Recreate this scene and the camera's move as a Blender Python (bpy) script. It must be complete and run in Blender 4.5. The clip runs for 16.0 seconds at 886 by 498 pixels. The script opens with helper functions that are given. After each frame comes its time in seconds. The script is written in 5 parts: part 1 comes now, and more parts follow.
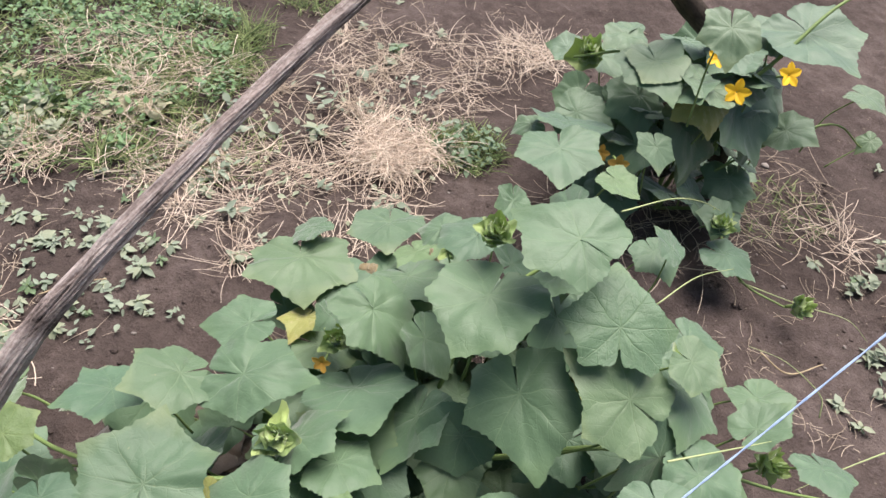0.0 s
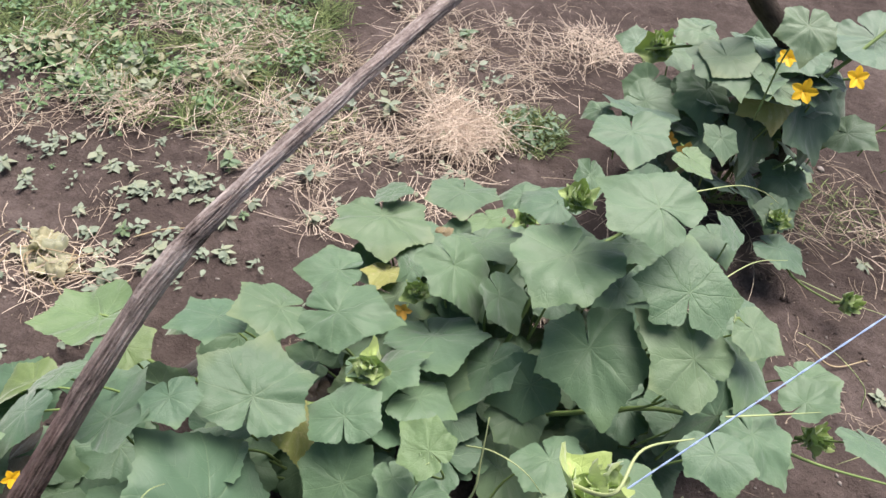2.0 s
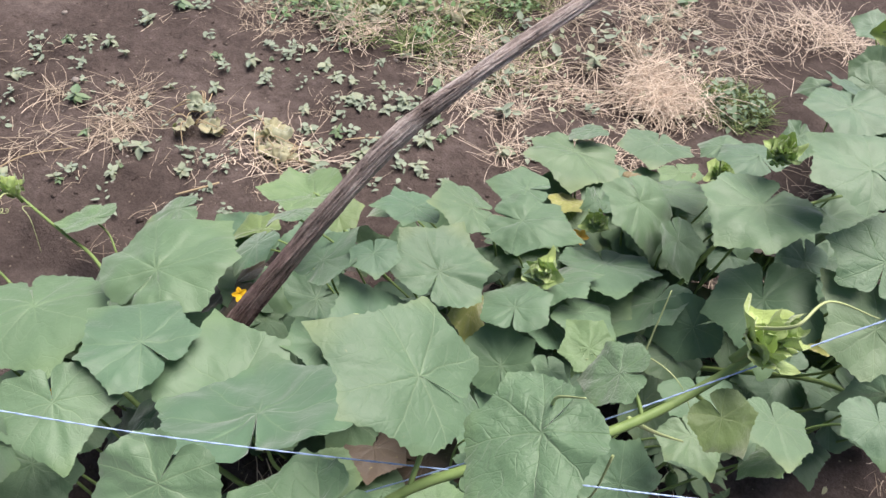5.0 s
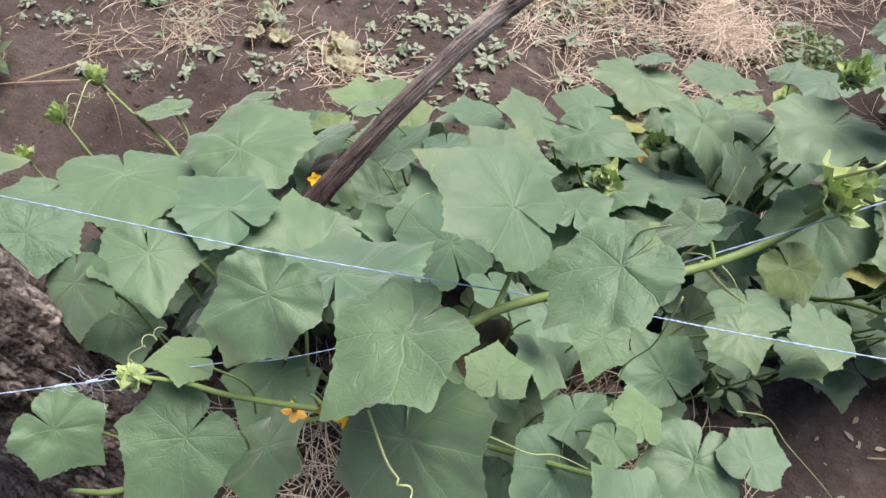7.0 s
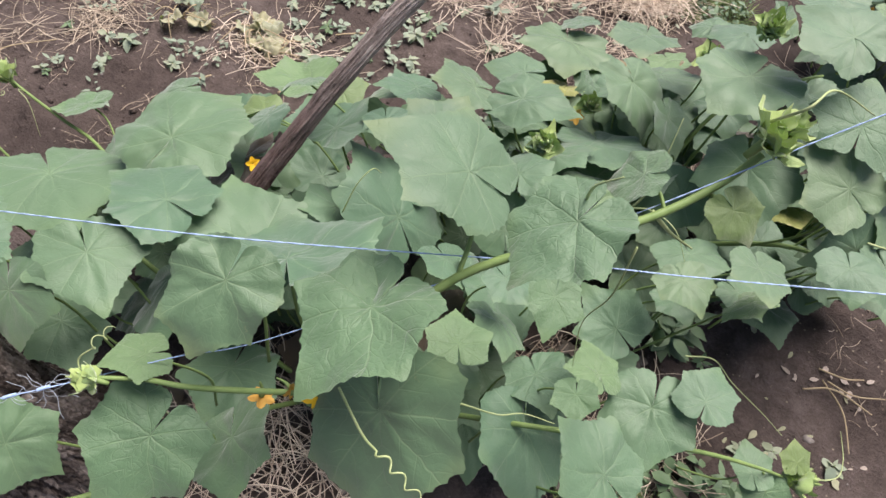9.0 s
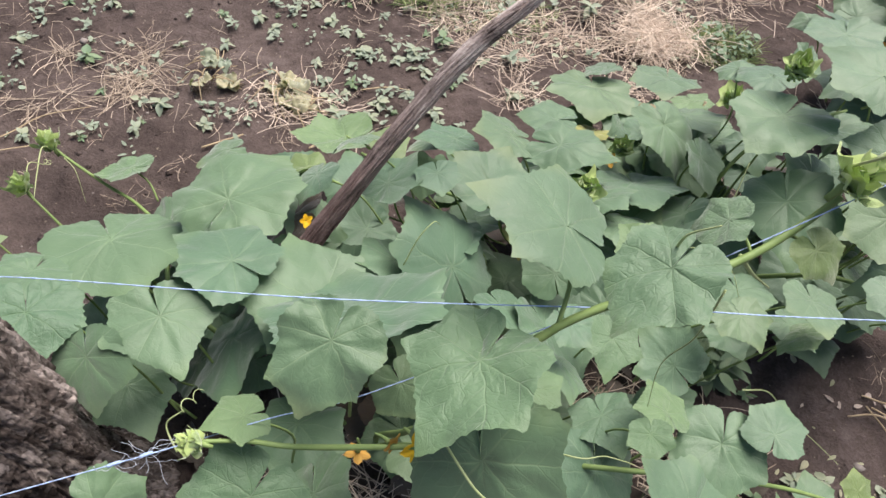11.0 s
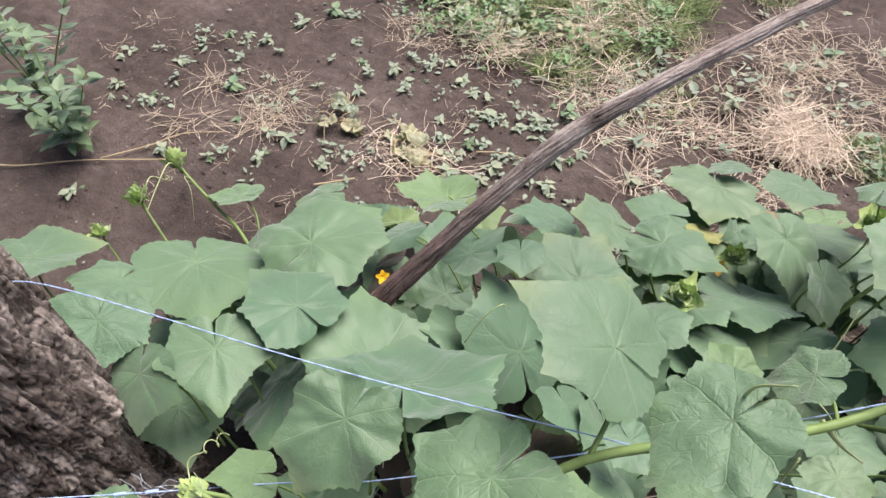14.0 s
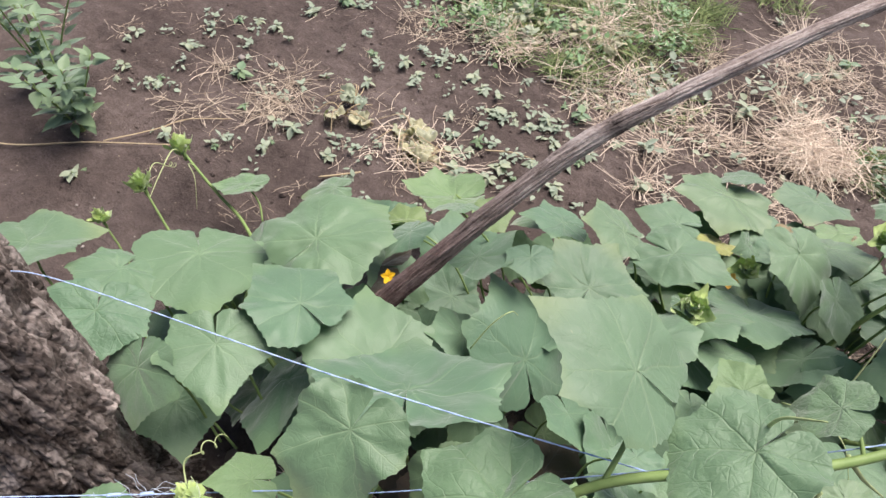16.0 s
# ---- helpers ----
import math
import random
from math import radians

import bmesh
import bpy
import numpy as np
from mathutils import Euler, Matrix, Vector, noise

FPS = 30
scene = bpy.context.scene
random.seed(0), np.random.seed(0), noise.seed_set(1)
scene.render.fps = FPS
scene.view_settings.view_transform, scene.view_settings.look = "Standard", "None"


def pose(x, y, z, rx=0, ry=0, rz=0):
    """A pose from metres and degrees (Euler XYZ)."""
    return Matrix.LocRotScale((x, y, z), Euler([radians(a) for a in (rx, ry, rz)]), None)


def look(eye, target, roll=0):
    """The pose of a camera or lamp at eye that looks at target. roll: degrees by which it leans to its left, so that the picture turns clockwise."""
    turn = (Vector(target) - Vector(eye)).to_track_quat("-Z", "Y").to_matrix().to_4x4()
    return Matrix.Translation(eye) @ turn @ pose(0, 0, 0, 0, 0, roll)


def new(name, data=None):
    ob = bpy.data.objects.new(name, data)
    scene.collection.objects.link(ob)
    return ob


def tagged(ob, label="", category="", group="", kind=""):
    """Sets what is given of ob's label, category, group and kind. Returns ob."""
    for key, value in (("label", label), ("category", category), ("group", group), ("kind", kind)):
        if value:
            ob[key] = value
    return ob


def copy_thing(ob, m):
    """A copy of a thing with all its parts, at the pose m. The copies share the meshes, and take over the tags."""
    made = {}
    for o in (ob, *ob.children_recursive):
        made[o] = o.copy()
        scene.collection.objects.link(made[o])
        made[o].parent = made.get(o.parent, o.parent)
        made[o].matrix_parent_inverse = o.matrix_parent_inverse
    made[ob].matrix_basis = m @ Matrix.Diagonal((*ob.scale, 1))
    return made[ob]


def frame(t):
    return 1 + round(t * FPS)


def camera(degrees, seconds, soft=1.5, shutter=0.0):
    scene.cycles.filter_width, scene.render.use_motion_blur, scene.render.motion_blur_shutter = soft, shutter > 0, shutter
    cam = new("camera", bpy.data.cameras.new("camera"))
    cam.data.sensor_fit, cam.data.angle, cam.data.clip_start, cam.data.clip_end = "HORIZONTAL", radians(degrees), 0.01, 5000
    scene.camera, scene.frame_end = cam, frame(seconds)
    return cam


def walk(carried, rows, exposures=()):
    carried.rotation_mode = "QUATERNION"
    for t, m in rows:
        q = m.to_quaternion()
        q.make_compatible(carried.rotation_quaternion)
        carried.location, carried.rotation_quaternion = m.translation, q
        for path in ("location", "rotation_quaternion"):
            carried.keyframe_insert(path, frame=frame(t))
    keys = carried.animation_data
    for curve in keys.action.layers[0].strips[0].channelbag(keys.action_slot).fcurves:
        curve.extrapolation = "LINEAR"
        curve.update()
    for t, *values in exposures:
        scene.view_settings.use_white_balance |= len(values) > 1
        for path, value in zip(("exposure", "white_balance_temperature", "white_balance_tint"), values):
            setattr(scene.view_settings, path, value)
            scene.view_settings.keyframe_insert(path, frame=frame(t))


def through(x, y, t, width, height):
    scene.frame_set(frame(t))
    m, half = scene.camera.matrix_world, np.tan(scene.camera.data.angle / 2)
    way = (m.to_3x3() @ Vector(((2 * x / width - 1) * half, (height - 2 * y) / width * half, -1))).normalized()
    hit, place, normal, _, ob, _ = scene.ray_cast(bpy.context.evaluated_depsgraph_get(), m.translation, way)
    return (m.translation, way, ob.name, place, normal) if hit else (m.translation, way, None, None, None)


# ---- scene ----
cam = camera(66.4, 16.0)
PATH = [
    (0, (0.033, 0.025, 1.269), (0.124, 1.306, -0.265), 7.2),
    (0.5, (0.015, -0.003, 1.274), (-0.01, 1.288, -0.253), 6.5),
    (1, (0.008, -0.03, 1.269), (-0.043, 1.246, -0.27), 7.5),
    (1.5, (-0.021, -0.053, 1.284), (-0.055, 1.22, -0.258), 7.2),
    (2, (-0.052, -0.082, 1.293), (-0.039, 1.184, -0.255), 8.7),
    (2.5, (-0.065, -0.123, 1.3), (-0.144, 1.119, -0.266), 6.5),
    (3, (-0.081, -0.146, 1.292), (-0.24, 1.056, -0.298), 6.4),
    (3.5, (-0.093, -0.153, 1.292), (-0.34, 1.006, -0.319), 5.8),
    (4, (-0.103, -0.172, 1.287), (-0.379, 0.972, -0.33), 5.8),
    (4.2, (-0.098, -0.182, 1.287), (-0.393, 0.958, -0.33), 5.5),
    (6.3, (-0.048, -0.315, 1.288), (-0.589, 0.744, -0.32), 2.2),
    (6.5, (-0.053, -0.323, 1.278), (-0.582, 0.739, -0.332), 3.1),
    (6.7, (-0.055, -0.326, 1.274), (-0.553, 0.692, -0.374), 2.5),
    (7, (-0.072, -0.356, 1.271), (-0.512, 0.624, -0.415), 4.5),
    (7.5, (-0.084, -0.371, 1.268), (-0.453, 0.609, -0.436), 5.7),
    (8, (-0.084, -0.375, 1.268), (-0.371, 0.611, -0.448), 6.7),
    (8.5, (-0.086, -0.376, 1.268), (-0.356, 0.615, -0.448), 7.2),
    (9, (-0.087, -0.372, 1.267), (-0.333, 0.638, -0.442), 8.7),
    (9.5, (-0.094, -0.372, 1.278), (-0.381, 0.667, -0.407), 6.5),
    (10, (-0.127, -0.382, 1.286), (-0.396, 0.675, -0.39), 5.4),
    (12.5, (-0.193, -0.423, 1.29), (-0.471, 0.768, -0.292), 6.9),
    (13, (-0.19, -0.402, 1.284), (-0.596, 0.764, -0.289), 4.2),
    (13.5, (-0.151, -0.352, 1.282), (-0.708, 0.756, -0.287), 4.1),
    (14, (-0.136, -0.331, 1.273), (-0.781, 0.741, -0.288), 2.2),
    (14.5, (-0.146, -0.322, 1.271), (-0.796, 0.742, -0.293), 2.4),
    (15, (-0.15, -0.317, 1.264), (-0.785, 0.763, -0.295), 4.0),
    (15.5, (-0.158, -0.314, 1.264), (-0.791, 0.765, -0.296), 4.4),
    (16, (-0.162, -0.319, 1.264), (-0.793, 0.742, -0.309), 4.8),
]
EXPOSURES = [(0.0, 0.99), (4.2, 0.98), (7.0, 0.93), (10.0, 0.93), (12.5, 1.01), (16.0, 1.03)]
walk(cam, [(t, look(eye, target, roll)) for t, eye, target, roll in PATH], EXPOSURES)

# ---- light ----
world = bpy.data.worlds.new("sky")
scene.world = world
world.use_nodes = True
wn = world.node_tree
for n in list(wn.nodes):
    wn.nodes.remove(n)
sky = wn.nodes.new("ShaderNodeTexSky")
sky.sky_type = "NISHITA"
sky.sun_disc = False
sky.sun_elevation, sky.sun_rotation = radians(66), radians(25)
sky.air_density, sky.dust_density = 1.0, 4.0
bg = wn.nodes.new("ShaderNodeBackground")
bg.inputs["Strength"].default_value = 0.066
wo = wn.nodes.new("ShaderNodeOutputWorld")
wn.links.new(sky.outputs[0], bg.inputs[0])
wn.links.new(bg.outputs[0], wo.inputs[0])

# hazy sun, over the far end of the row
sun = new("sun", bpy.data.lights.new("sun", "SUN"))
sun.data.energy, sun.data.angle, sun.data.color = 3.45, radians(46), (1.0, 0.93, 0.895)
sun.matrix_world = look((0.25, 0.52, 1.3), (0, 0, 0))


# ---- materials ----
def mat(name):
    m = bpy.data.materials.new(name)
    m.use_nodes = True
    nt = m.node_tree
    for n in list(nt.nodes):
        nt.nodes.remove(n)
    out = nt.nodes.new("ShaderNodeOutputMaterial")
    b = nt.nodes.new("ShaderNodeBsdfPrincipled")
    nt.links.new(b.outputs[0], out.inputs[0])
    return m, nt, b, out


def node(nt, kind, **inp):
    n = nt.nodes.new("ShaderNode" + kind)
    for k, v in inp.items():
        n.inputs[k.replace("_", " ")].default_value = v
    return n


def ramp(nt, fac, stops):
    r = nt.nodes.new("ShaderNodeValToRGB")
    e = r.color_ramp.elements
    while len(e) < len(stops):
        e.new(0.5)
    for el, (p, c) in zip(e, stops):
        el.position, el.color = p, (*c, 1)
    nt.links.new(fac, r.inputs[0])
    return r.outputs[0]


def op(nt, kind, a, b=None, c=None, clamp=False):
    m = nt.nodes.new("ShaderNodeMath")
    m.operation, m.use_clamp = kind, clamp
    for i, v in enumerate((a, b, c)):
        if v is None:
            continue
        if isinstance(v, (int, float)):
            m.inputs[i].default_value = v
        else:
            nt.links.new(v, m.inputs[i])
    return m.outputs[0]


def mixc(nt, fac, a, b, blend="MIX"):
    m = nt.nodes.new("ShaderNodeMix")
    m.data_type, m.blend_type = "RGBA", blend
    for sock, v in ((m.inputs[0], fac), (m.inputs[6], a), (m.inputs[7], b)):
        if isinstance(v, (int, float)):
            sock.default_value = v
        elif isinstance(v, tuple):
            sock.default_value = (*v, 1)
        else:
            nt.links.new(v, sock)
    return m.outputs[2]


def noise_out(nt, scale, detail=4, rough=0.6, vec=None, dist=0.0):
    n = node(nt, "TexNoise", Scale=scale, Detail=detail, Roughness=rough, Distortion=dist)
    if vec is not None:
        nt.links.new(vec, n.inputs["Vector"])
    return n.outputs[0]


def bump(nt, height, strength, distance, b, below=None):
    n = node(nt, "Bump", Strength=strength, Distance=distance)
    nt.links.new(height, n.inputs["Height"])
    if below is not None:
        nt.links.new(below, n.inputs["Normal"])
    nt.links.new(n.outputs[0], b.inputs["Normal"])
    return n.outputs[0]


def leaf_material(name, base, edge, vein, spots, relief=1.0, through=0.11):
    """Hairy cucumber leaf: fine pale veins that fan from the stalk and fork, dull puckered blade, dry spots. The map runs from the stalk."""
    m, nt, b, out = mat(name)
    uv = nt.nodes.new("ShaderNodeUVMap").outputs[0]
    rnd = nt.nodes.new("ShaderNodeObjectInfo").outputs["Random"]
    comb = nt.nodes.new("ShaderNodeCombineXYZ")
    nt.links.new(op(nt, "MULTIPLY", rnd, 40.0), comb.inputs[0])
    nt.links.new(op(nt, "MULTIPLY", rnd, 17.0), comb.inputs[2])
    shift = nt.nodes.new("ShaderNodeVectorMath")
    shift.operation = "ADD"
    nt.links.new(uv, shift.inputs[0])
    nt.links.new(comb.outputs[0], shift.inputs[1])
    v = shift.outputs[0]
    wobble = op(nt, "SUBTRACT", noise_out(nt, 2.6, 2, 0.5, v), 0.5)
    sep = nt.nodes.new("ShaderNodeSeparateXYZ")
    nt.links.new(uv, sep.inputs[0])
    x = op(nt, "MULTIPLY_ADD", wobble, 0.16, sep.outputs[0])
    y = op(nt, "MULTIPLY_ADD", wobble, 0.1, sep.outputs[1])
    ax = op(nt, "ABSOLUTE", x)
    r = op(nt, "SQRT", op(nt, "ADD", op(nt, "MULTIPLY", x, x), op(nt, "MULTIPLY", y, y)))
    ang = op(nt, "MULTIPLY_ADD", r, 0.12, op(nt, "ARCTAN2", ax, y))
    fan = 0.80
    near = op(nt, "SUBTRACT", ang, op(nt, "MULTIPLY", op(nt, "ROUND", op(nt, "DIVIDE", ang, fan)), fan))
    off = op(nt, "ABSOLUTE", op(nt, "MULTIPLY", r, op(nt, "SINE", near)))
    along = op(nt, "MULTIPLY", r, op(nt, "COSINE", near))
    width = op(nt, "MULTIPLY_ADD", along, -0.011, 0.022)
    main = op(nt, "POWER", op(nt, "SUBTRACT", 1.0, op(nt, "DIVIDE", off, width), clamp=True), 1.4)
    # side veins leave the main ones at a slant
    run = op(nt, "FRACT", op(nt, "MULTIPLY_ADD", op(nt, "SUBTRACT", along, op(nt, "MULTIPLY", off, 0.9)), 4.6, op(nt, "MULTIPLY", wobble, 0.9)))
    side = op(nt, "SUBTRACT", 1.0, op(nt, "MULTIPLY", op(nt, "ABSOLUTE", op(nt, "SUBTRACT", run, 0.5)), 16.0), clamp=True)
    side = op(nt, "MULTIPLY", side, op(nt, "SUBTRACT", 1.0, op(nt, "MULTIPLY", off, 3.0), clamp=True))
    vor = node(nt, "TexVoronoi", Scale=8.5)
    vor.feature = "DISTANCE_TO_EDGE"
    wob = nt.nodes.new("ShaderNodeVectorMath")
    wob.operation = "MULTIPLY_ADD"
    nz = node(nt, "TexNoise", Scale=4.0)
    nt.links.new(v, nz.inputs["Vector"])
    nt.links.new(nz.outputs[1], wob.inputs[0])
    wob.inputs[1].default_value = (0.4, 0.4, 0)
    nt.links.new(v, wob.inputs[2])
    nt.links.new(wob.outputs[0], vor.inputs["Vector"])
    quilt = op(nt, "POWER", op(nt, "MULTIPLY", vor.outputs[0], 2.6, clamp=True), 0.6)
    big = noise_out(nt, 1.5, 3, 0.55, v)
    mid = noise_out(nt, 7.0, 4, 0.65, v)
    fine = noise_out(nt, 60.0, 3, 0.7, v)
    col = mixc(nt, big, tuple(c * 0.8 for c in base), tuple(c * 1.2 for c in base))
    col = mixc(nt, op(nt, "MULTIPLY", mid, 0.3), col, tuple(c * 0.7 for c in base))
    tint = ramp(nt, rnd, [(0.0, (0.82, 0.9, 0.96)), (0.5, (1.0, 1.0, 1.0)), (1.0, (1.08, 1.05, 1.0))])
    col = mixc(nt, 1.0, col, tint, "MULTIPLY")
    rim = op(nt, "MULTIPLY", op(nt, "SUBTRACT", op(nt, "ADD", r, op(nt, "MULTIPLY", big, 0.55)), 1.06), 3.0, clamp=True)
    col = mixc(nt, op(nt, "MULTIPLY", rim, 0.3), col, edge)
    blot = noise_out(nt, 5.5, 4, 0.65, v)
    spot = op(nt, "MULTIPLY", op(nt, "SUBTRACT", blot, 1.0 - spots), 9.0, clamp=True)
    col = mixc(nt, op(nt, "MULTIPLY", spot, 0.6), col, (0.42, 0.36, 0.19))
    col = mixc(nt, op(nt, "MULTIPLY", side, 0.12), col, vein)
    col = mixc(nt, op(nt, "MULTIPLY", main, 0.24), col, vein)
    nt.links.new(col, b.inputs["Base Color"])
    nt.links.new(op(nt, "MULTIPLY_ADD", mid, 0.14, 0.46), b.inputs["Roughness"])
    b.inputs["Specular IOR Level"].default_value = 0.5
    b.inputs["Sheen Weight"].default_value = 0.55
    b.inputs["Sheen Roughness"].default_value = 0.5
    hgt = op(nt, "MULTIPLY_ADD", main, -0.55, op(nt, "MULTIPLY", side, -0.4))
    hgt = op(nt, "ADD", hgt, op(nt, "MULTIPLY", quilt, 0.2))
    hgt = op(nt, "ADD", hgt, op(nt, "MULTIPLY", mid, 0.5))
    hgt = op(nt, "ADD", hgt, op(nt, "MULTIPLY", fine, 0.12))
    bump(nt, hgt, 0.21 * relief, 0.005, b)
    tr = nt.nodes.new("ShaderNodeBsdfTranslucent")
    nt.links.new(mixc(nt, 1.0, col, (1.1, 1.35, 0.5), "MULTIPLY"), tr.inputs[0])
    mx = nt.nodes.new("ShaderNodeMixShader")
    mx.inputs[0].default_value = through
    nt.links.new(b.outputs[0], mx.inputs[1])
    nt.links.new(tr.outputs[0], mx.inputs[2])
    nt.links.new(mx.outputs[0], out.inputs[0])
    return m


LEAF = leaf_material("cucumber_leaf", (0.094, 0.168, 0.086), (0.16, 0.24, 0.09), (0.22, 0.31, 0.16), 0.24)
WORN = leaf_material("worn_leaf", (0.104, 0.172, 0.083), (0.25, 0.28, 0.1), (0.24, 0.31, 0.17), 0.31)
QUILTED = leaf_material("quilted_leaf", (0.09, 0.165, 0.08), (0.15, 0.22, 0.08), (0.2, 0.29, 0.14), 0.22, 1.8)
DRYLEAF = leaf_material("dry_leaf", (0.25, 0.19, 0.095), (0.36, 0.29, 0.15), (0.3, 0.23, 0.13), 0.35, 2.0)
YOUNG = leaf_material("young_leaf", (0.115, 0.195, 0.08), (0.17, 0.25, 0.09), (0.22, 0.31, 0.14), 0.2, 1.5)
SHOOT = leaf_material("shoot_leaf", (0.36, 0.47, 0.16), (0.38, 0.44, 0.16), (0.32, 0.4, 0.16), 0.2, 1.3)
LIME = leaf_material("lime_leaf", (0.12, 0.18, 0.05), (0.24, 0.29, 0.07), (0.27, 0.33, 0.1), 0.25)
YELLOW = leaf_material("yellow_leaf", (0.25, 0.26, 0.06), (0.34, 0.28, 0.09), (0.4, 0.36, 0.14), 0.45)
WEEDLEAF = leaf_material("weed_leaf", (0.12, 0.19, 0.085), (0.2, 0.25, 0.1), (0.24, 0.3, 0.16), 0.28, 0.6)
PALEWEED = leaf_material("pale_weed_leaf", (0.25, 0.285, 0.19), (0.36, 0.38, 0.27), (0.42, 0.45, 0.34), 0.3, 0.6)
PATCHLEAF = leaf_material("patch_weed_leaf", (0.13, 0.24, 0.08), (0.24, 0.3, 0.12), (0.28, 0.35, 0.18), 0.28, 0.6)
TALLWEED = leaf_material("tall_weed_leaf", (0.13, 0.2, 0.1), (0.2, 0.26, 0.12), (0.24, 0.3, 0.17), 0.25, 0.6)
WILTED = leaf_material("wilted_leaf", (0.36, 0.34, 0.21), (0.5, 0.43, 0.28), (0.5, 0.45, 0.3), 0.42, 1.4, 0.2)
LITTER = leaf_material("dead_leaf", (0.42, 0.33, 0.28), (0.55, 0.45, 0.38), (0.5, 0.4, 0.33), 0.3, 1.4, 0.1)
# dead-leaf brown, also spread below the plants to deepen their shade by colour
BROWNSHADELEAF = leaf_material("brown_shade_leaf", (0.085, 0.058, 0.038), (0.15, 0.1, 0.06), (0.14, 0.1, 0.065), 0.35, 1.4, 0.15)


def plain(name, dark, light, scale, rough=0.6, relief=0.3, depth=0.002, stretch=None, island=False):
    m, nt, b, out = mat(name)
    tc = nt.nodes.new("ShaderNodeTexCoord").outputs["Object"]
    if stretch:
        mp = nt.nodes.new("ShaderNodeMapping")
        mp.inputs["Scale"].default_value = stretch
        nt.links.new(tc, mp.inputs[0])
        tc = mp.outputs[0]
    f = noise_out(nt, scale, 5, 0.65, tc)
    if island:
        g = nt.nodes.new("ShaderNodeNewGeometry").outputs["Random Per Island"]
        f = op(nt, "ADD", op(nt, "MULTIPLY", f, 0.35), op(nt, "MULTIPLY", g, 0.65))
    nt.links.new(ramp(nt, f, [(0.2, dark), (0.8, light)]), b.inputs["Base Color"])
    b.inputs["Roughness"].default_value = rough
    b.inputs["Specular IOR Level"].default_value = 0.3
    bump(nt, noise_out(nt, scale * 3, 4, 0.6, tc), relief, depth, b)
    return m


STEM = plain("green_stem", (0.13, 0.2, 0.06), (0.23, 0.31, 0.11), 40, 0.55)
RIND = plain("young_rind", (0.05, 0.095, 0.035), (0.12, 0.19, 0.07), 90, 0.6, 0.5)
TENDRIL = plain("tendril", (0.3, 0.38, 0.16), (0.5, 0.54, 0.28), 60, 0.5)
DRYSTEM = plain("dry_stem", (0.3, 0.22, 0.13), (0.52, 0.42, 0.27), 60, 0.75)
STRAW = plain("straw", (0.25, 0.19, 0.14), (0.6, 0.5, 0.39), 30, 0.7, island=True)
PALESTRAW = plain("pale_straw", (0.4, 0.31, 0.24), (0.78, 0.66, 0.54), 30, 0.7, island=True)
GRASS = plain("grass_blade", (0.09, 0.14, 0.05), (0.3, 0.35, 0.15), 20, 0.6, island=True)
PETAL = plain("petal", (0.75, 0.4, 0.01), (0.9, 0.58, 0.03), 60, 0.55)
OLDPETAL = plain("old_petal", (0.6, 0.3, 0.05), (0.75, 0.45, 0.1), 60, 0.6)
TWINE = plain("twine", (0.26, 0.38, 0.66), (0.52, 0.63, 0.84), 300, 0.5)
FRAY = plain("frayed_twine", (0.25, 0.28, 0.34), (0.5, 0.54, 0.6), 200, 0.6)
PEBBLE = plain("pebble", (0.13, 0.11, 0.1), (0.34, 0.3, 0.27), 40, 0.9)


def soil_material():
    m, nt, b, out = mat("soil")
    tc = nt.nodes.new("ShaderNodeTexCoord").outputs["Object"]
    a = noise_out(nt, 2.2, 5, 0.6, tc)
    c = noise_out(nt, 28, 6, 0.7, tc)
    d = noise_out(nt, 160, 4, 0.7, tc)
    f = op(nt, "ADD", op(nt, "MULTIPLY", a, 0.5), op(nt, "ADD", op(nt, "MULTIPLY", c, 0.3), op(nt, "MULTIPLY", d, 0.2)))
    col = ramp(nt, f, [(0.32, (0.038, 0.028, 0.025)), (0.5, (0.092, 0.07, 0.063)), (0.66, (0.18, 0.142, 0.13))])
    bits = node(nt, "TexVoronoi", Scale=75.0)
    nt.links.new(tc, bits.inputs["Vector"])
    speck = op(nt, "MULTIPLY", op(nt, "SUBTRACT", 0.2, bits.outputs[0]), 12.0, clamp=True)
    pick = op(nt, "GREATER_THAN", noise_out(nt, 30, 2, 0.5, tc), 0.60)
    col = mixc(nt, op(nt, "MULTIPLY", op(nt, "MULTIPLY", speck, pick), 0.7), col, (0.32, 0.27, 0.2))
    nt.links.new(col, b.inputs["Base Color"])
    b.inputs["Roughness"].default_value = 0.92
    b.inputs["Specular IOR Level"].default_value = 0.15
    n1 = bump(nt, c, 0.9, 0.014, b)
    bump(nt, d, 1.0, 0.006, b, n1)
    return m


SOIL = soil_material()


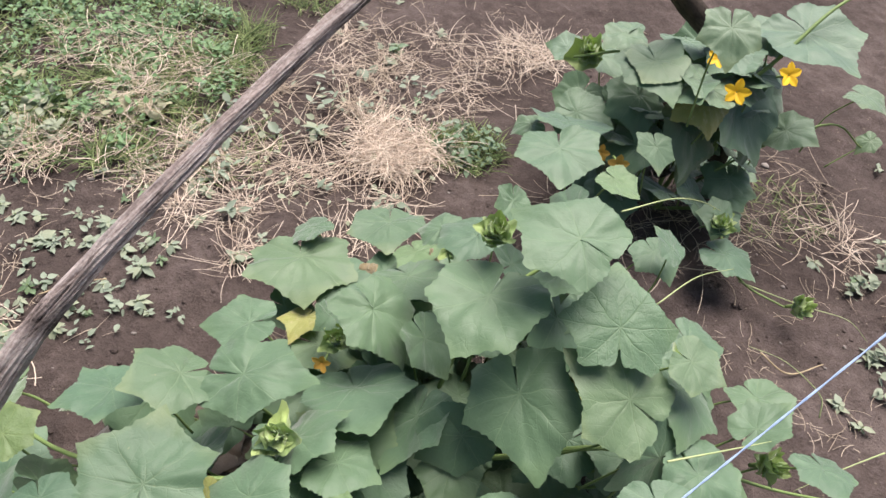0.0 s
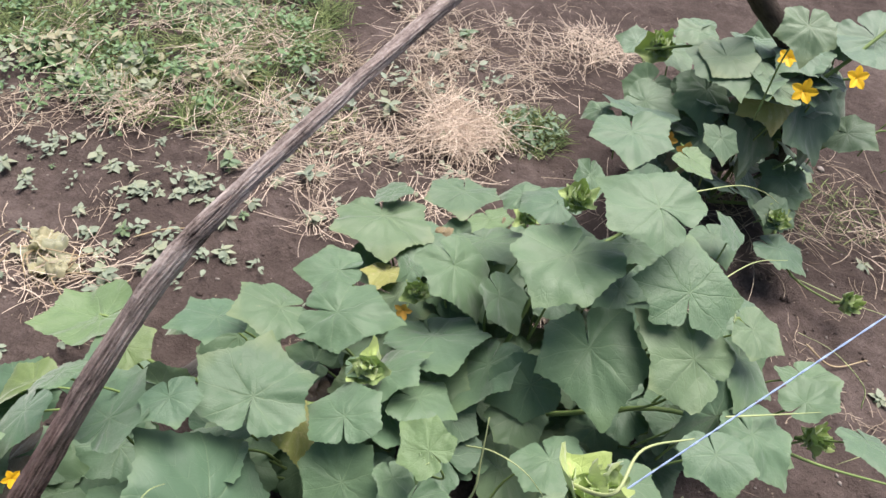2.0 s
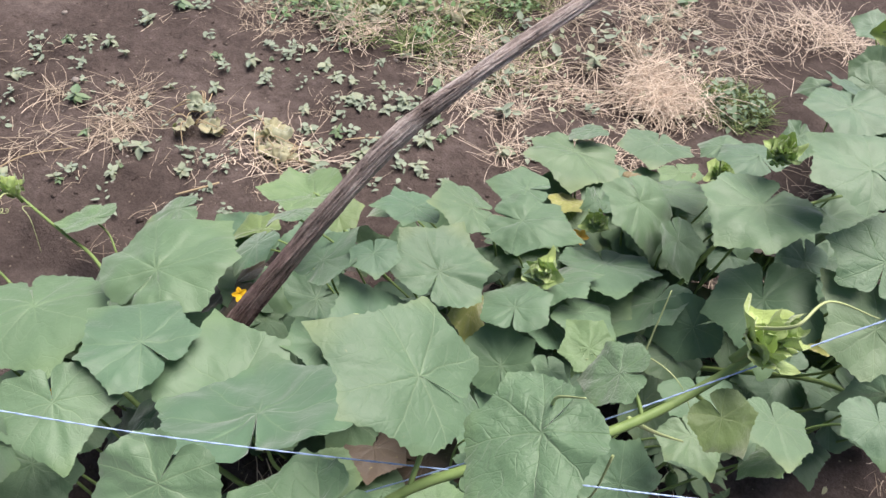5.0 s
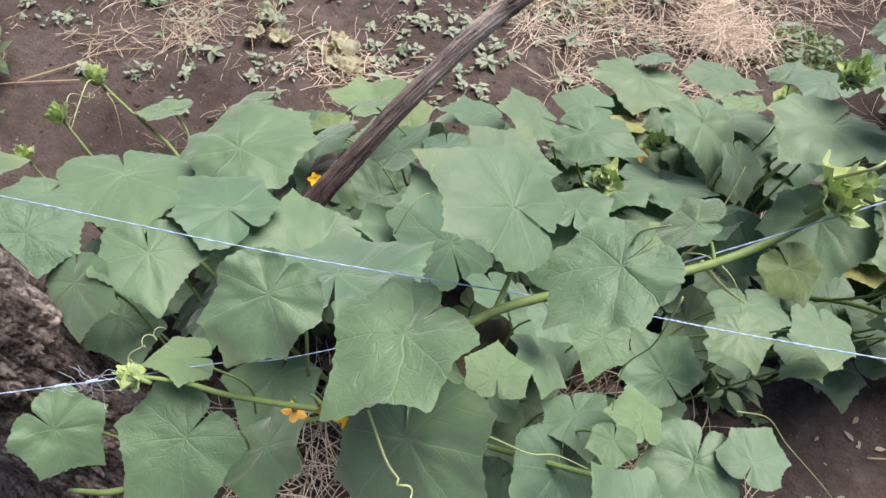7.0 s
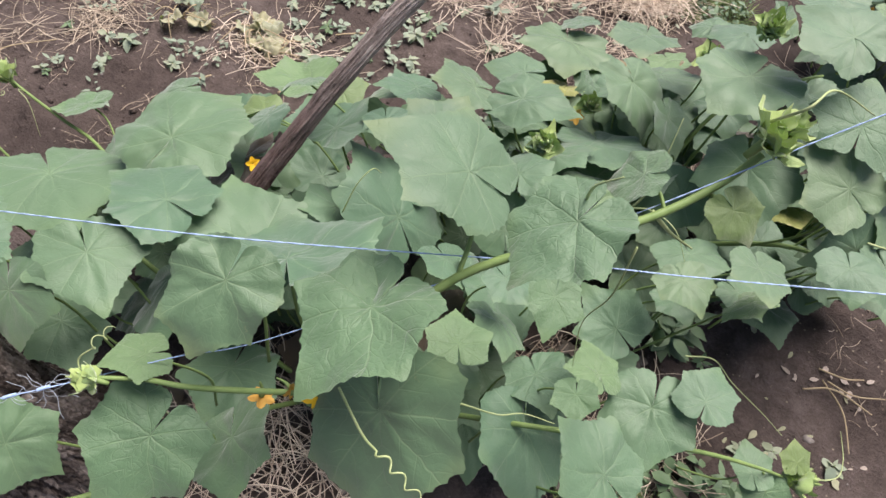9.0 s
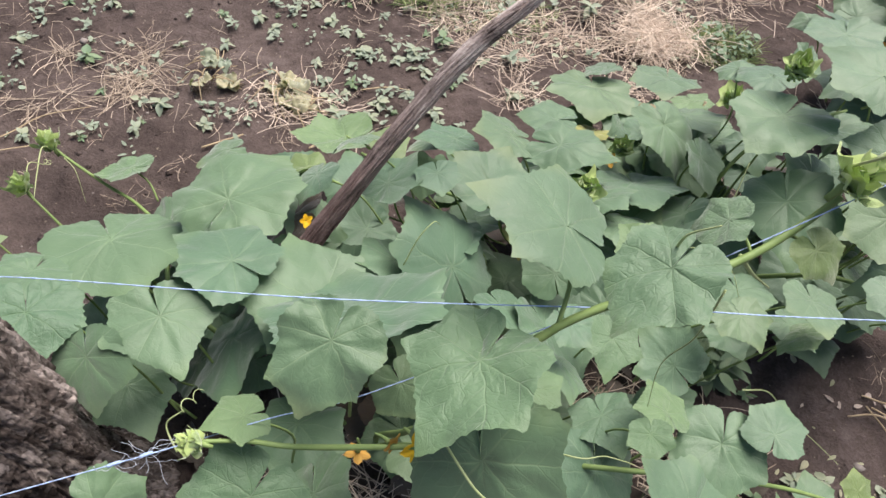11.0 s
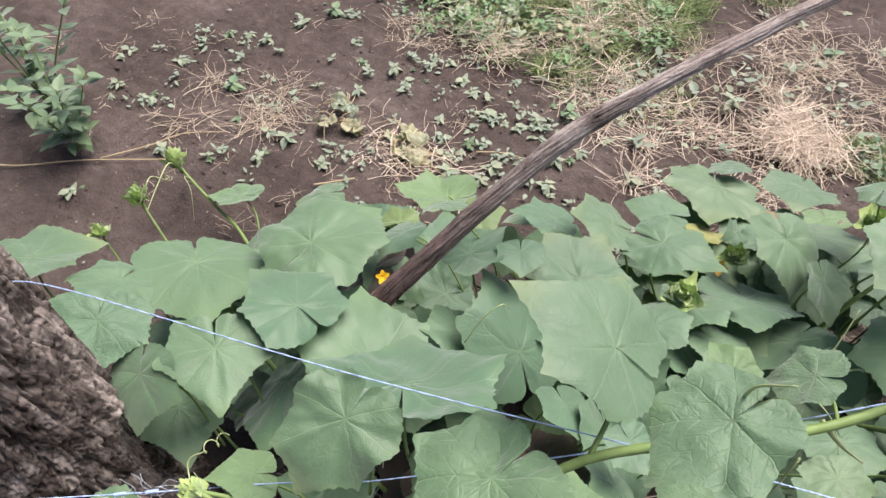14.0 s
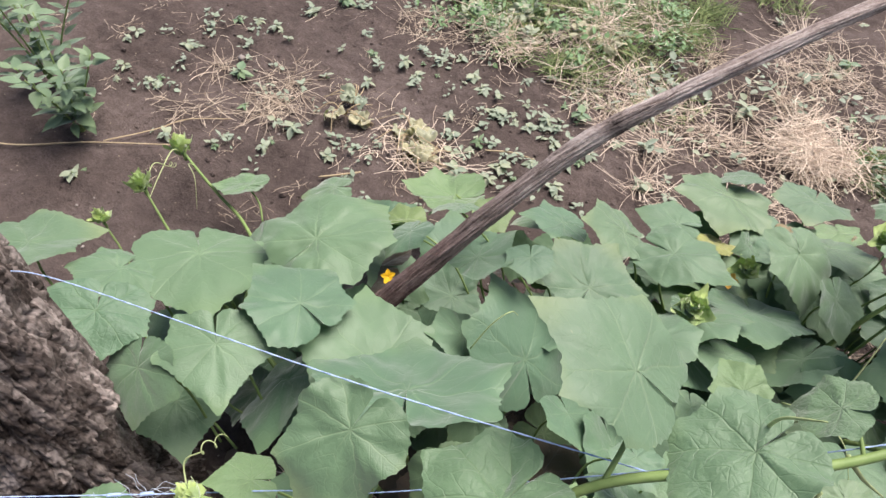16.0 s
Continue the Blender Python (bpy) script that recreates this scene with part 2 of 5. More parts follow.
def wood_material(name, dark, mid, light, along, cracks, depth, foot=0.0):
    """Weathered wood; the map runs round (u) and along (v), in metres. foot: reach of the red-brown lower end where the bark still holds."""
    m, nt, b, out = mat(name)
    uv = nt.nodes.new("ShaderNodeUVMap").outputs[0]
    mp = nt.nodes.new("ShaderNodeMapping")
    mp.inputs["Scale"].default_value = (1.0, along, 1.0)
    nt.links.new(uv, mp.inputs[0])
    g = noise_out(nt, cracks, 6, 0.7, mp.outputs[0], 0.4)
    h = noise_out(nt, cracks * 4, 5, 0.7, mp.outputs[0])
    p = noise_out(nt, 14, 5, 0.65, uv, 0.5)
    q = noise_out(nt, 260, 3, 0.7, uv)
    f = op(nt, "ADD", op(nt, "MULTIPLY", g, 0.34), op(nt, "ADD", op(nt, "MULTIPLY", h, 0.18), op(nt, "ADD", op(nt, "MULTIPLY", p, 0.34), op(nt, "MULTIPLY", q, 0.14))))
    col = ramp(nt, f, [(0.4, dark), (0.49, mid), (0.61, light)])
    if foot:
        sep = nt.nodes.new("ShaderNodeSeparateXYZ")
        nt.links.new(uv, sep.inputs[0])
        low = op(nt, "MULTIPLY", op(nt, "SUBTRACT", op(nt, "MULTIPLY_ADD", p, 0.5, foot - 0.25), sep.outputs[1]), 4.0, clamp=True)
        col = mixc(nt, op(nt, "MULTIPLY", low, 0.85), col, mixc(nt, 1.0, col, (0.42, 0.32, 0.32), "MULTIPLY"))
    nt.links.new(col, b.inputs["Base Color"])
    b.inputs["Roughness"].default_value = 0.85
    b.inputs["Specular IOR Level"].default_value = 0.2
    n1 = bump(nt, g, 0.9, depth, b)
    n2 = bump(nt, h, 0.6, depth * 0.4, b, n1)
    bump(nt, q, 0.9, depth * 0.25, b, n2)
    return m


POLEWOOD = wood_material("weathered_pole", (0.045, 0.032, 0.028), (0.31, 0.25, 0.228), (0.66, 0.58, 0.54), 0.12, 110, 0.007, 0.78)


def bark_material():
    """Old bark: uneven plates along a steep spiral, split by dark cracks. The map is in metres."""
    m, nt, b, out = mat("old_bark")
    uv = nt.nodes.new("ShaderNodeUVMap").outputs[0]

    def plates(across, along, warp, seed):
        nz = node(nt, "TexNoise", Scale=55.0, Detail=3.0)
        nt.links.new(uv, nz.inputs["Vector"])
        w = nt.nodes.new("ShaderNodeVectorMath")
        w.operation = "MULTIPLY_ADD"
        nt.links.new(nz.outputs[1], w.inputs[0])
        w.inputs[1].default_value = (warp, warp, 0)
        nt.links.new(uv, w.inputs[2])
        mp = nt.nodes.new("ShaderNodeMapping")
        mp.inputs["Scale"].default_value = (1 / across, 1 / along, 1)
        mp.inputs["Location"].default_value = (seed, seed * 0.7, 0)
        nt.links.new(w.outputs[0], mp.inputs[0])
        edge = node(nt, "TexVoronoi", Scale=1.0)
        edge.feature = "DISTANCE_TO_EDGE"
        cell = node(nt, "TexVoronoi", Scale=1.0)
        nt.links.new(mp.outputs[0], edge.inputs["Vector"])
        nt.links.new(mp.outputs[0], cell.inputs["Vector"])
        tone = nt.nodes.new("ShaderNodeSeparateColor")
        nt.links.new(cell.outputs[1], tone.inputs[0])
        return edge.outputs[0], tone.outputs[0]

    e1, t1 = plates(0.022, 0.075, 0.02, 3.0)
    e2, t2 = plates(0.007, 0.03, 0.012, 8.0)
    mp = nt.nodes.new("ShaderNodeMapping")
    mp.inputs["Scale"].default_value = (1.0, 0.25, 1.0)
    nt.links.new(uv, mp.inputs[0])
    grain = noise_out(nt, 260, 5, 0.7, mp.outputs[0], 0.3)
    patch = noise_out(nt, 16, 4, 0.6, uv)
    f = op(nt, "ADD", op(nt, "MULTIPLY", t1, 0.22), op(nt, "ADD", op(nt, "MULTIPLY", t2, 0.16), op(nt, "ADD", op(nt, "MULTIPLY", grain, 0.4), op(nt, "MULTIPLY", patch, 0.3))))
    col = ramp(nt, f, [(0.4, (0.04, 0.03, 0.026)), (0.54, (0.145, 0.118, 0.106)), (0.7, (0.37, 0.315, 0.29))])
    gap = op(nt, "SUBTRACT", 1.0, op(nt, "MULTIPLY", e1, 7.0, clamp=True))
    small = op(nt, "SUBTRACT", 1.0, op(nt, "MULTIPLY", e2, 7.0, clamp=True))
    crack = op(nt, "MAXIMUM", gap, op(nt, "MULTIPLY", small, 0.45))
    col = mixc(nt, op(nt, "MULTIPLY", crack, 0.3), col, (0.03, 0.022, 0.02))
    nt.links.new(col, b.inputs["Base Color"])
    b.inputs["Roughness"].default_value = 0.9
    b.inputs["Specular IOR Level"].default_value = 0.15
    h = op(nt, "ADD", op(nt, "MULTIPLY", grain, 0.8), op(nt, "MULTIPLY", op(nt, "MULTIPLY", e1, 5.0, clamp=True), 0.35))
    bump(nt, h, 0.35, 0.004, b)
    return m


BARK = bark_material()
STAKE = wood_material("dark_stake", (0.02, 0.014, 0.012), (0.05, 0.038, 0.03), (0.1, 0.08, 0.065), 0.15, 80, 0.004)


# ---- building helpers ----
def mesh_ob(name, verts, faces, material, parent=None, uvs=None, smooth=True):
    me = bpy.data.meshes.new(name)
    me.from_pydata(verts, [], faces)
    if uvs is not None:
        lay = me.uv_layers.new(name="UVMap")
        idx = np.empty(len(me.loops), dtype=np.int32)
        me.loops.foreach_get("vertex_index", idx)
        lay.data.foreach_set("uv", np.asarray(uvs, dtype=np.float32)[idx].ravel())
    if smooth:
        me.polygons.foreach_set("use_smooth", [True] * len(me.polygons))
    me.materials.append(material)
    ob = new(name, me)
    if parent is not None:
        ob.parent = parent
    return ob


def empty(name, x=0.0, y=0.0, z=0.0):
    e = new(name)
    e.location = (x, y, z)
    e.empty_display_size = 0.05
    return e


def spline(points, steps):
    """A smooth run of places through the points (Catmull-Rom)."""
    p = [Vector(q) for q in points]
    p = [2 * p[0] - p[1]] + p + [2 * p[-1] - p[-2]]
    out = []
    for i in range(1, len(p) - 2):
        for k in range(steps):
            t = k / steps
            a, b, c, d = p[i - 1], p[i], p[i + 1], p[i + 2]
            out.append(0.5 * (2 * b + (c - a) * t + (2 * a - 5 * b + 4 * c - d) * t * t + (3 * b - a - 3 * c + d) * t ** 3))
    return out + [p[-2]]


def tube_data(path, radii, sides=7, rough=0.0, seed=0, verts=None, faces=None, uvs=None, cracks=0.0):
    """A closed tube along the path; rough: uneven girth."""
    verts = [] if verts is None else verts
    faces = [] if faces is None else faces
    uvs = [] if uvs is None else uvs
    base, n, run = len(verts), len(path), 0.0
    side = None
    for i, c in enumerate(path):
        d = (path[min(i + 1, n - 1)] - path[max(i - 1, 0)]).normalized()
        if side is None:
            side = d.cross(Vector((0.31, 0.17, 0.93))).normalized()
        side = (side - d * side.dot(d)).normalized()
        up = d.cross(side)
        if i:
            run += (c - path[i - 1]).length
        r = radii[i] if isinstance(radii, (list, tuple)) else radii
        for k in range(sides):
            a = 2 * math.pi * k / sides
            q = side * math.cos(a) + up * math.sin(a)
            rr = r
            if rough:
                rr *= 1 + rough * noise.noise(Vector((q.x * 1.7 + seed, q.y * 1.7, q.z * 1.7 + run * 9))) + 0.5 * rough * noise.noise(Vector((q.x * 5, q.y * 5 + seed, run * 26))) + 0.22 * rough * noise.noise(Vector((q.x * 14, q.y * 14 + seed, run * 60)))
            if cracks:
                g = abs(noise.noise(Vector((q.x * 1.6 + 4, q.y * 1.6 + seed, q.z * 1.6 + run * 1.1))))
                rr *= 1 - cracks * max(0.0, 1 - g / 0.07) + 0.25 * cracks * noise.noise(Vector((q.x * 7, q.y * 7, q.z * 7 + run * 9)))
            verts.append(tuple(c + q * rr))
            uvs.append((a * r, run))
        if i:
            for k in range(sides):
                k2 = (k + 1) % sides
                o = base + (i - 1) * sides
                faces.append((o + k, o + k2, o + sides + k2, o + sides + k))
    faces.append(tuple(base + k for k in reversed(range(sides))))
    faces.append(tuple(base + (n - 1) * sides + k for k in range(sides)))
    return verts, faces, uvs


def tube(name, points, radii, material, parent=None, sides=7, steps=6, rough=0.0, seed=0, cracks=0.0):
    path = spline(points, steps)
    if isinstance(radii, (list, tuple)):
        f = [i / (len(path) - 1) * (len(radii) - 1) for i in range(len(path))]
        radii = [radii[int(a)] + (a - int(a)) * (radii[min(int(a) + 1, len(radii) - 1)] - radii[int(a)]) for a in f]
    v, fc, uv = tube_data(path, radii, sides, rough, seed, cracks=cracks)
    return mesh_ob(name, v, fc, material, parent, uv)


# ---- the cucumber leaf ----
def chord(a, ra, b, rb, at):
    """Reach of the straight edge between two corners, at an angle between them."""
    a, b, at = radians(a), radians(b), radians(at)
    return ra * rb * math.sin(b - a) / (ra * math.sin(at - a) + rb * math.sin(b - at))


def leaf_outline(rnd, corner=None):
    """Corners and edges of one side of the blade, as degrees from the tip and reach: five blunt angles, edges nearly straight."""
    a1 = rnd.uniform(58, 72) if corner is None else corner
    a2 = a1 + rnd.uniform(44, 54)
    c1, c2, tip = rnd.uniform(0.97, 1.06), rnd.uniform(0.84, 0.93), rnd.uniform(1.15, 1.24)
    notch = rnd.choice((176.5, 179.2, 179.2, 179.2))
    out = [(0, tip), (2.5, tip * 0.97)]
    for lo, rlo, hi, rhi, dip in ((0, tip, a1, c1, rnd.uniform(0.04, 0.11)), (a1, c1, a2, c2, rnd.uniform(0.05, 0.11))):
        for k in (0.14, 0.32, 0.5, 0.68, 0.86):
            at = lo + (hi - lo) * k
            out.append((at, chord(lo, rlo, hi, rhi, at) * (1 - dip * math.sin(math.pi * k) ** 0.7)))
        out.append((hi, rhi))
    return out + [(a2 + 9, c2 - 0.05), (max(a2 + 16, 140), 0.73), (154, 0.68), (164, 0.64), (171, 0.6), (175, 0.55), (notch, 0.46), (179.4, 0.3), (179.65, 0.12)]


def leaf_radius(deg, outline):
    for (a, ra), (b, rb) in zip(outline, outline[1:]):
        if a <= deg <= b:
            return ra + (rb - ra) * (deg - a) / (b - a)
    return 0.12


def leaf_mesh(size, rnd, lobes=1.0, cup=0.12, droop=0.18, fold=0.15, wave=0.05, n=116, corners=(None, None)):
    """One blade, stalk end at the origin, tip along +y, upper face along +z."""
    rings = (0.1, 0.22, 0.36, 0.5, 0.64, 0.77, 0.88, 0.95, 1.0)
    verts, uvs, faces = [(0.0, 0.0, 0.0)], [(0.0, 0.0)], []
    seed = rnd.uniform(0, 90)
    skew = rnd.uniform(-0.08, 0.08)
    tw = rnd.uniform(-0.2, 0.2)
    sides = leaf_outline(rnd, corners[0]), leaf_outline(rnd, corners[1])
    ang = [-179.7 + 359.4 * k / (n - 1) for k in range(n)]
    for f in rings:
        for k, a in enumerate(ang):
            base = leaf_radius(abs(a), sides[a > 0])
            mean = 0.88 if abs(a) < 150 else base
            r0 = mean + (base - mean) * lobes
            ca, sa = math.cos(radians(a)), math.sin(radians(a))
            r0 *= 1 + 0.05 * noise.noise(Vector((ca * 1.5 + seed, sa * 1.5, seed))) + 0.028 * noise.noise(Vector((ca * 5 + seed, sa * 5, 3))) + 0.014 * noise.noise(Vector((ca * 12, sa * 12 + seed, 9)))
            if f == 1.0 and abs(a) < 174:
                r0 *= 1 + (0.016 if k % 3 == 1 else -0.01)
            r = f * r0
            x, y = r * math.sin(radians(a)), r * math.cos(radians(a))
            x += skew * y
            d2 = x * x + y * y
            z = cup * (0.25 - d2) * 0.9
            z += fold * (abs(x) - 0.3) * min(1.0, abs(x) * 3)
            z -= droop * max(0.0, y) ** 2
            z -= droop * 0.7 * max(0.0, d2 - 0.45)
            z += tw * x * y
            z += wave * f * f * (0.35 * math.sin(radians(a) * 4 + seed) + 1.2 * noise.noise(Vector((ca * 2.2 + seed, sa * 2.2, 7))))
            z += 1.1 * wave * noise.noise(Vector((x * 2.2 + seed, y * 2.2, 0))) + 0.4 * wave * noise.noise(Vector((x * 6 + seed, y * 6, 4))) + 0.01 * noise.noise(Vector((x * 13 + seed, y * 13, 2)))
            z -= 0.024 * math.exp(-(min(abs(a), abs(abs(a) - 45.8), abs(abs(a) - 91.7), abs(abs(a) - 137.5)) / 9.0) ** 2) * f * (1.3 - f)
            verts.append((x * size, y * size, z * size))
            uvs.append((x, y))
    for k in range(n - 1):
        faces.append((0, 1 + k + 1, 1 + k))
    for i in range(len(rings) - 1):
        for k in range(n - 1):
            o = 1 + i * n + k
            faces.append((o, o + 1, o + n + 1, o + n))
    return verts, faces, uvs


LEAVES = random.Random(11)


def leaf(plant, x, y, z, size, rx, ry, rz, width=1.0, material=None, stalk=0.11, root=None, cup=None, droop=None, fold=None, corners=(None, None)):
    """A leaf of a plant, its stalk end at the place, with its stalk bending down to the stem."""
    rnd = LEAVES
    m = material or rnd.choice((LEAF, LEAF, LEAF, LEAF, WORN))
    v, f, uv = leaf_mesh(size, rnd, rnd.uniform(0.85, 1.1), rnd.uniform(-0.08, 0.16) if cup is None else cup, rnd.uniform(-0.02, 0.16) if droop is None else droop,
                         rnd.uniform(-0.1, 0.16) if fold is None else fold, rnd.uniform(0.03, 0.075), corners=corners)
    v = [(a * width, b, c) for a, b, c in v]
    ob = mesh_ob("leaf", v, f, m, plant, uv)
    place = pose(x, y, z, rx, ry, rz)
    ob.matrix_local = Matrix.Translation(plant.location).inverted() @ place
    if root is None:
        run = Vector((0.3 * (plant.location.x - x), 0.3 * (plant.location.y - y), -0.8 * z))
        root = Vector((x, y, z)) + run.normalized() * min(0.62 * run.length, 1.5 * stalk)
    back = place.inverted() @ Vector(root)
    tip = Vector((0, 0, -0.002))
    mid = tip.lerp(back, 0.45) + Vector((0, -0.12 * back.length, 0))
    stem = spline([tip, mid, back], 5)
    r = 0.0012 + size * 0.009
    v, f, uv = tube_data(stem, [r * (1 + 0.25 * i / 10) for i in range(len(stem))], 6)
    mesh_ob("petiole", v, f, STEM, ob, uv)
    return ob


def flower(plant, x, y, z, size, aim, petal=PETAL):
    """Open five-petalled cucumber flower on a short stalk; aim: where it faces."""
    fl = tube("flower", [(0, 0, -size * 1.6), (0.1 * size, 0, -size * 0.9), (0, 0, -size * 0.1)], [size * 0.09, size * 0.13, size * 0.24], STEM, plant, 7, 4)
    q = Vector(aim).to_track_quat("Z", "Y").to_matrix().to_4x4()
    fl.matrix_local = Matrix.Translation(plant.location).inverted() @ Matrix.Translation((x, y, z)) @ q
    rnd = LEAVES
    for i in range(5):
        verts, faces, uvs = [], [], []
        spread = rnd.uniform(0.25, 0.6)
        for j in range(5):
            t = j / 4
            w = (0.34 + 0.9 * t - 1.15 * t ** 3) * 0.55
            for k in range(5):
                s = k / 2 - 1
                verts.append((s * w * size, (0.05 + t) * size, (spread * t - 0.25 * t * t + 0.12 * s * s - 0.05 * math.cos(s * 6)) * size))
                uvs.append((s * w, t))
        for j in range(4):
            for k in range(4):
                o = j * 5 + k
                faces.append((o, o + 1, o + 6, o + 5))
        p = mesh_ob("petal", verts, faces, petal, fl, uvs)
        p.rotation_euler = (0, 0, radians(72 * i + rnd.uniform(-8, 8)))
    return fl


def tendril(plant, points, radius=0.0009, curl=0, turns=3):
    pts = [Vector(p) for p in points]
    path = spline(pts, 8)
    if curl:
        d = (path[-1] - path[-2]).normalized()
        s = d.cross(Vector((0, 0, 1))).normalized()
        u = s.cross(d)
        end = path[-1]
        for i in range(1, turns * 12):
            a = 2 * math.pi * i / 12
            path.append(end + d * (0.0016 * i) + s * curl * math.sin(a) + u * curl * (1 - math.cos(a)))
    o = plant.location
    v, f, uv = tube_data([p - o for p in path], [radius * (1.2 - 0.85 * i / len(path)) for i in range(len(path))], 5)
    return mesh_ob("tendril", v, f, TENDRIL, plant, uv)


def stem(plant, points, r0, r1, material=STEM):
    o = plant.location
    n = (len(points) - 1) * 6 + 1
    path = spline([Vector(p) - o for p in points], 6)
    v, f, uv = tube_data(path, [r0 + (r1 - r0) * i / (n - 1) for i in range(n)], 8, 0.12, 3)
    return mesh_ob("stem", v, f, material, plant, uv)


def shoot(plant, x, y, z, size, lean=(0.2, 0.0, 1.0)):
    """A growing tip: crowded young folded leaves round a bud."""
    q = Vector(lean).to_track_quat("Z", "Y").to_matrix().to_4x4()
    place = Matrix.Translation((x, y, z)) @ q
    rnd = LEAVES
    core = tube("shoot_tip", [(0, 0, -size * 0.9), (0, 0.1 * size, 0), (0, 0, size * 0.5)], [size * 0.1, size * 0.16, size * 0.1], STEM, plant, 7, 4)
    core.matrix_local = Matrix.Translation(plant.location).inverted() @ place
    for i in range(11):
        t = i / 10
        s = size * rnd.uniform(0.7, 1.05) * (1.1 - 0.6 * t)
        v, f, uv = leaf_mesh(s, rnd, 1.15, 0.1, -0.25, rnd.uniform(0.4, 0.9), 0.16, 34)
        w = rnd.uniform(0.5, 0.8)
        b = mesh_ob("young_leaf", [(q[0] * w, q[1], q[2]) for q in v], f, SHOOT, core, uv)
        b.matrix_local = pose(0, 0, (-0.3 + 0.75 * t) * size, 0, 0, i * 137 + rnd.uniform(-20, 20)) @ pose(0, 0.06 * size, 0, 5 + 62 * t + rnd.uniform(-18, 15), rnd.uniform(-25, 25))
    return core


# ---- ground ----
def axis_steps(lo, hi, fine):
    a = list(np.arange(lo, hi + fine / 2, fine))
    left, right, step = [lo], [hi], fine
    while right[-1] < 400:
        step *= 1.5
        left.append(left[-1] - step)
        right.append(right[-1] + step)
    return np.array(left[:0:-1] + a + right[1:])


def height_at(x, y):
    h = 0.012 * noise.noise(Vector((x * 1.6, y * 1.6, 3.0))) + 0.011 * noise.noise(Vector((x * 6.0, y * 6.0, 8.0)))
    c = noise.noise(Vector((x * 19.0, y * 19.0, 1.0)))
    return h + 0.008 * c + 0.016 * max(0.0, c - 0.2) + 0.0045 * noise.noise(Vector((x * 52.0, y * 52.0, 5.0)))


def ground():
    xs, ys = axis_steps(-2.7, 2.0, 0.014), axis_steps(-0.7, 2.7, 0.014)
    verts = [(float(x), float(y), height_at(x, y) if abs(x) < 4 and abs(y) < 4 else 0.0) for y in ys for x in xs]
    nx = len(xs)
    faces = [(j * nx + i, j * nx + i + 1, (j + 1) * nx + i + 1, (j + 1) * nx + i) for j in range(len(ys) - 1) for i in range(nx - 1)]
    return tagged(mesh_ob("ground", verts, faces, SOIL), "dark grey-brown loose garden soil with crumbs", "soil", kind="structure")


ground()


def blades(name, material, places, label, category, lengths, width, lift, seed, flat=0.0):
    """Many thin bent strips lying or standing on the ground, as one mass."""
    rnd = random.Random(seed)
    verts, faces = [], []
    for x, y in places:
        n, l = 4, rnd.uniform(*lengths)
        a = rnd.uniform(0, 2 * math.pi)
        e = lift * rnd.uniform(0.1, 1.0) if flat else rnd.uniform(0.5, 1.0) * lift
        w = width * rnd.uniform(0.6, 1.4)
        bend, side = rnd.uniform(-2.4, 2.4), rnd.uniform(-0.6, 0.6)
        p = Vector((x, y, height_at(x, y) + (rnd.uniform(0.0, flat) if flat else -0.004)))
        base = len(verts)
        for i in range(n + 1):
            t = i / n
            aa = a + bend * t * 0.5
            d = Vector((math.cos(aa) * math.cos(e), math.sin(aa) * math.cos(e), math.sin(e)))
            s = Vector((-math.sin(aa), math.cos(aa), side)).normalized() * w * (1 - 0.75 * t * t if not flat else 1)
            verts += [tuple(p - s), tuple(p + Vector((0, 0, w * 0.7))), tuple(p + s)]
            p = p + d * (l / n)
            e -= (0.5 if not flat else 0.25) * lift * rnd.uniform(0.3, 1.2) / n * 2
            g = height_at(p.x, p.y) + 0.001
            if p.z < g:
                p.z = g
        for i in range(n):
            o = base + i * 3
            faces += [(o, o + 1, o + 4, o + 3), (o + 1, o + 2, o + 5, o + 4)]
    return tagged(mesh_ob(name, verts, faces, material, smooth=False), label, category, kind="stuff")


def scatter(x, y, rx, ry, count, seed, turn=0.0, core=0.5):
    rnd = random.Random(seed)
    c, s = math.cos(radians(turn)), math.sin(radians(turn))
    out = []
    for _ in range(count):
        a, r = rnd.uniform(0, 2 * math.pi), rnd.random() ** core
        u, v = rx * r * math.cos(a), ry * r * math.sin(a)
        out.append((x + u * c - v * s, y + u * s + v * c))
    return out


def clumped(x, y, rx, ry, clumps, each, spread, seed):
    """Places gathered in uneven clumps."""
    rnd = random.Random(seed + 500)
    out = []
    for i, (cx, cy) in enumerate(scatter(x, y, rx, ry, clumps, seed)):
        k = rnd.uniform(0.5, 1.6)
        out += scatter(cx, cy, spread * k, spread * k * rnd.uniform(0.5, 1.0), int(each * rnd.uniform(0.4, 1.7)), seed * 31 + i, rnd.uniform(0, 180), 0.7)
    return out


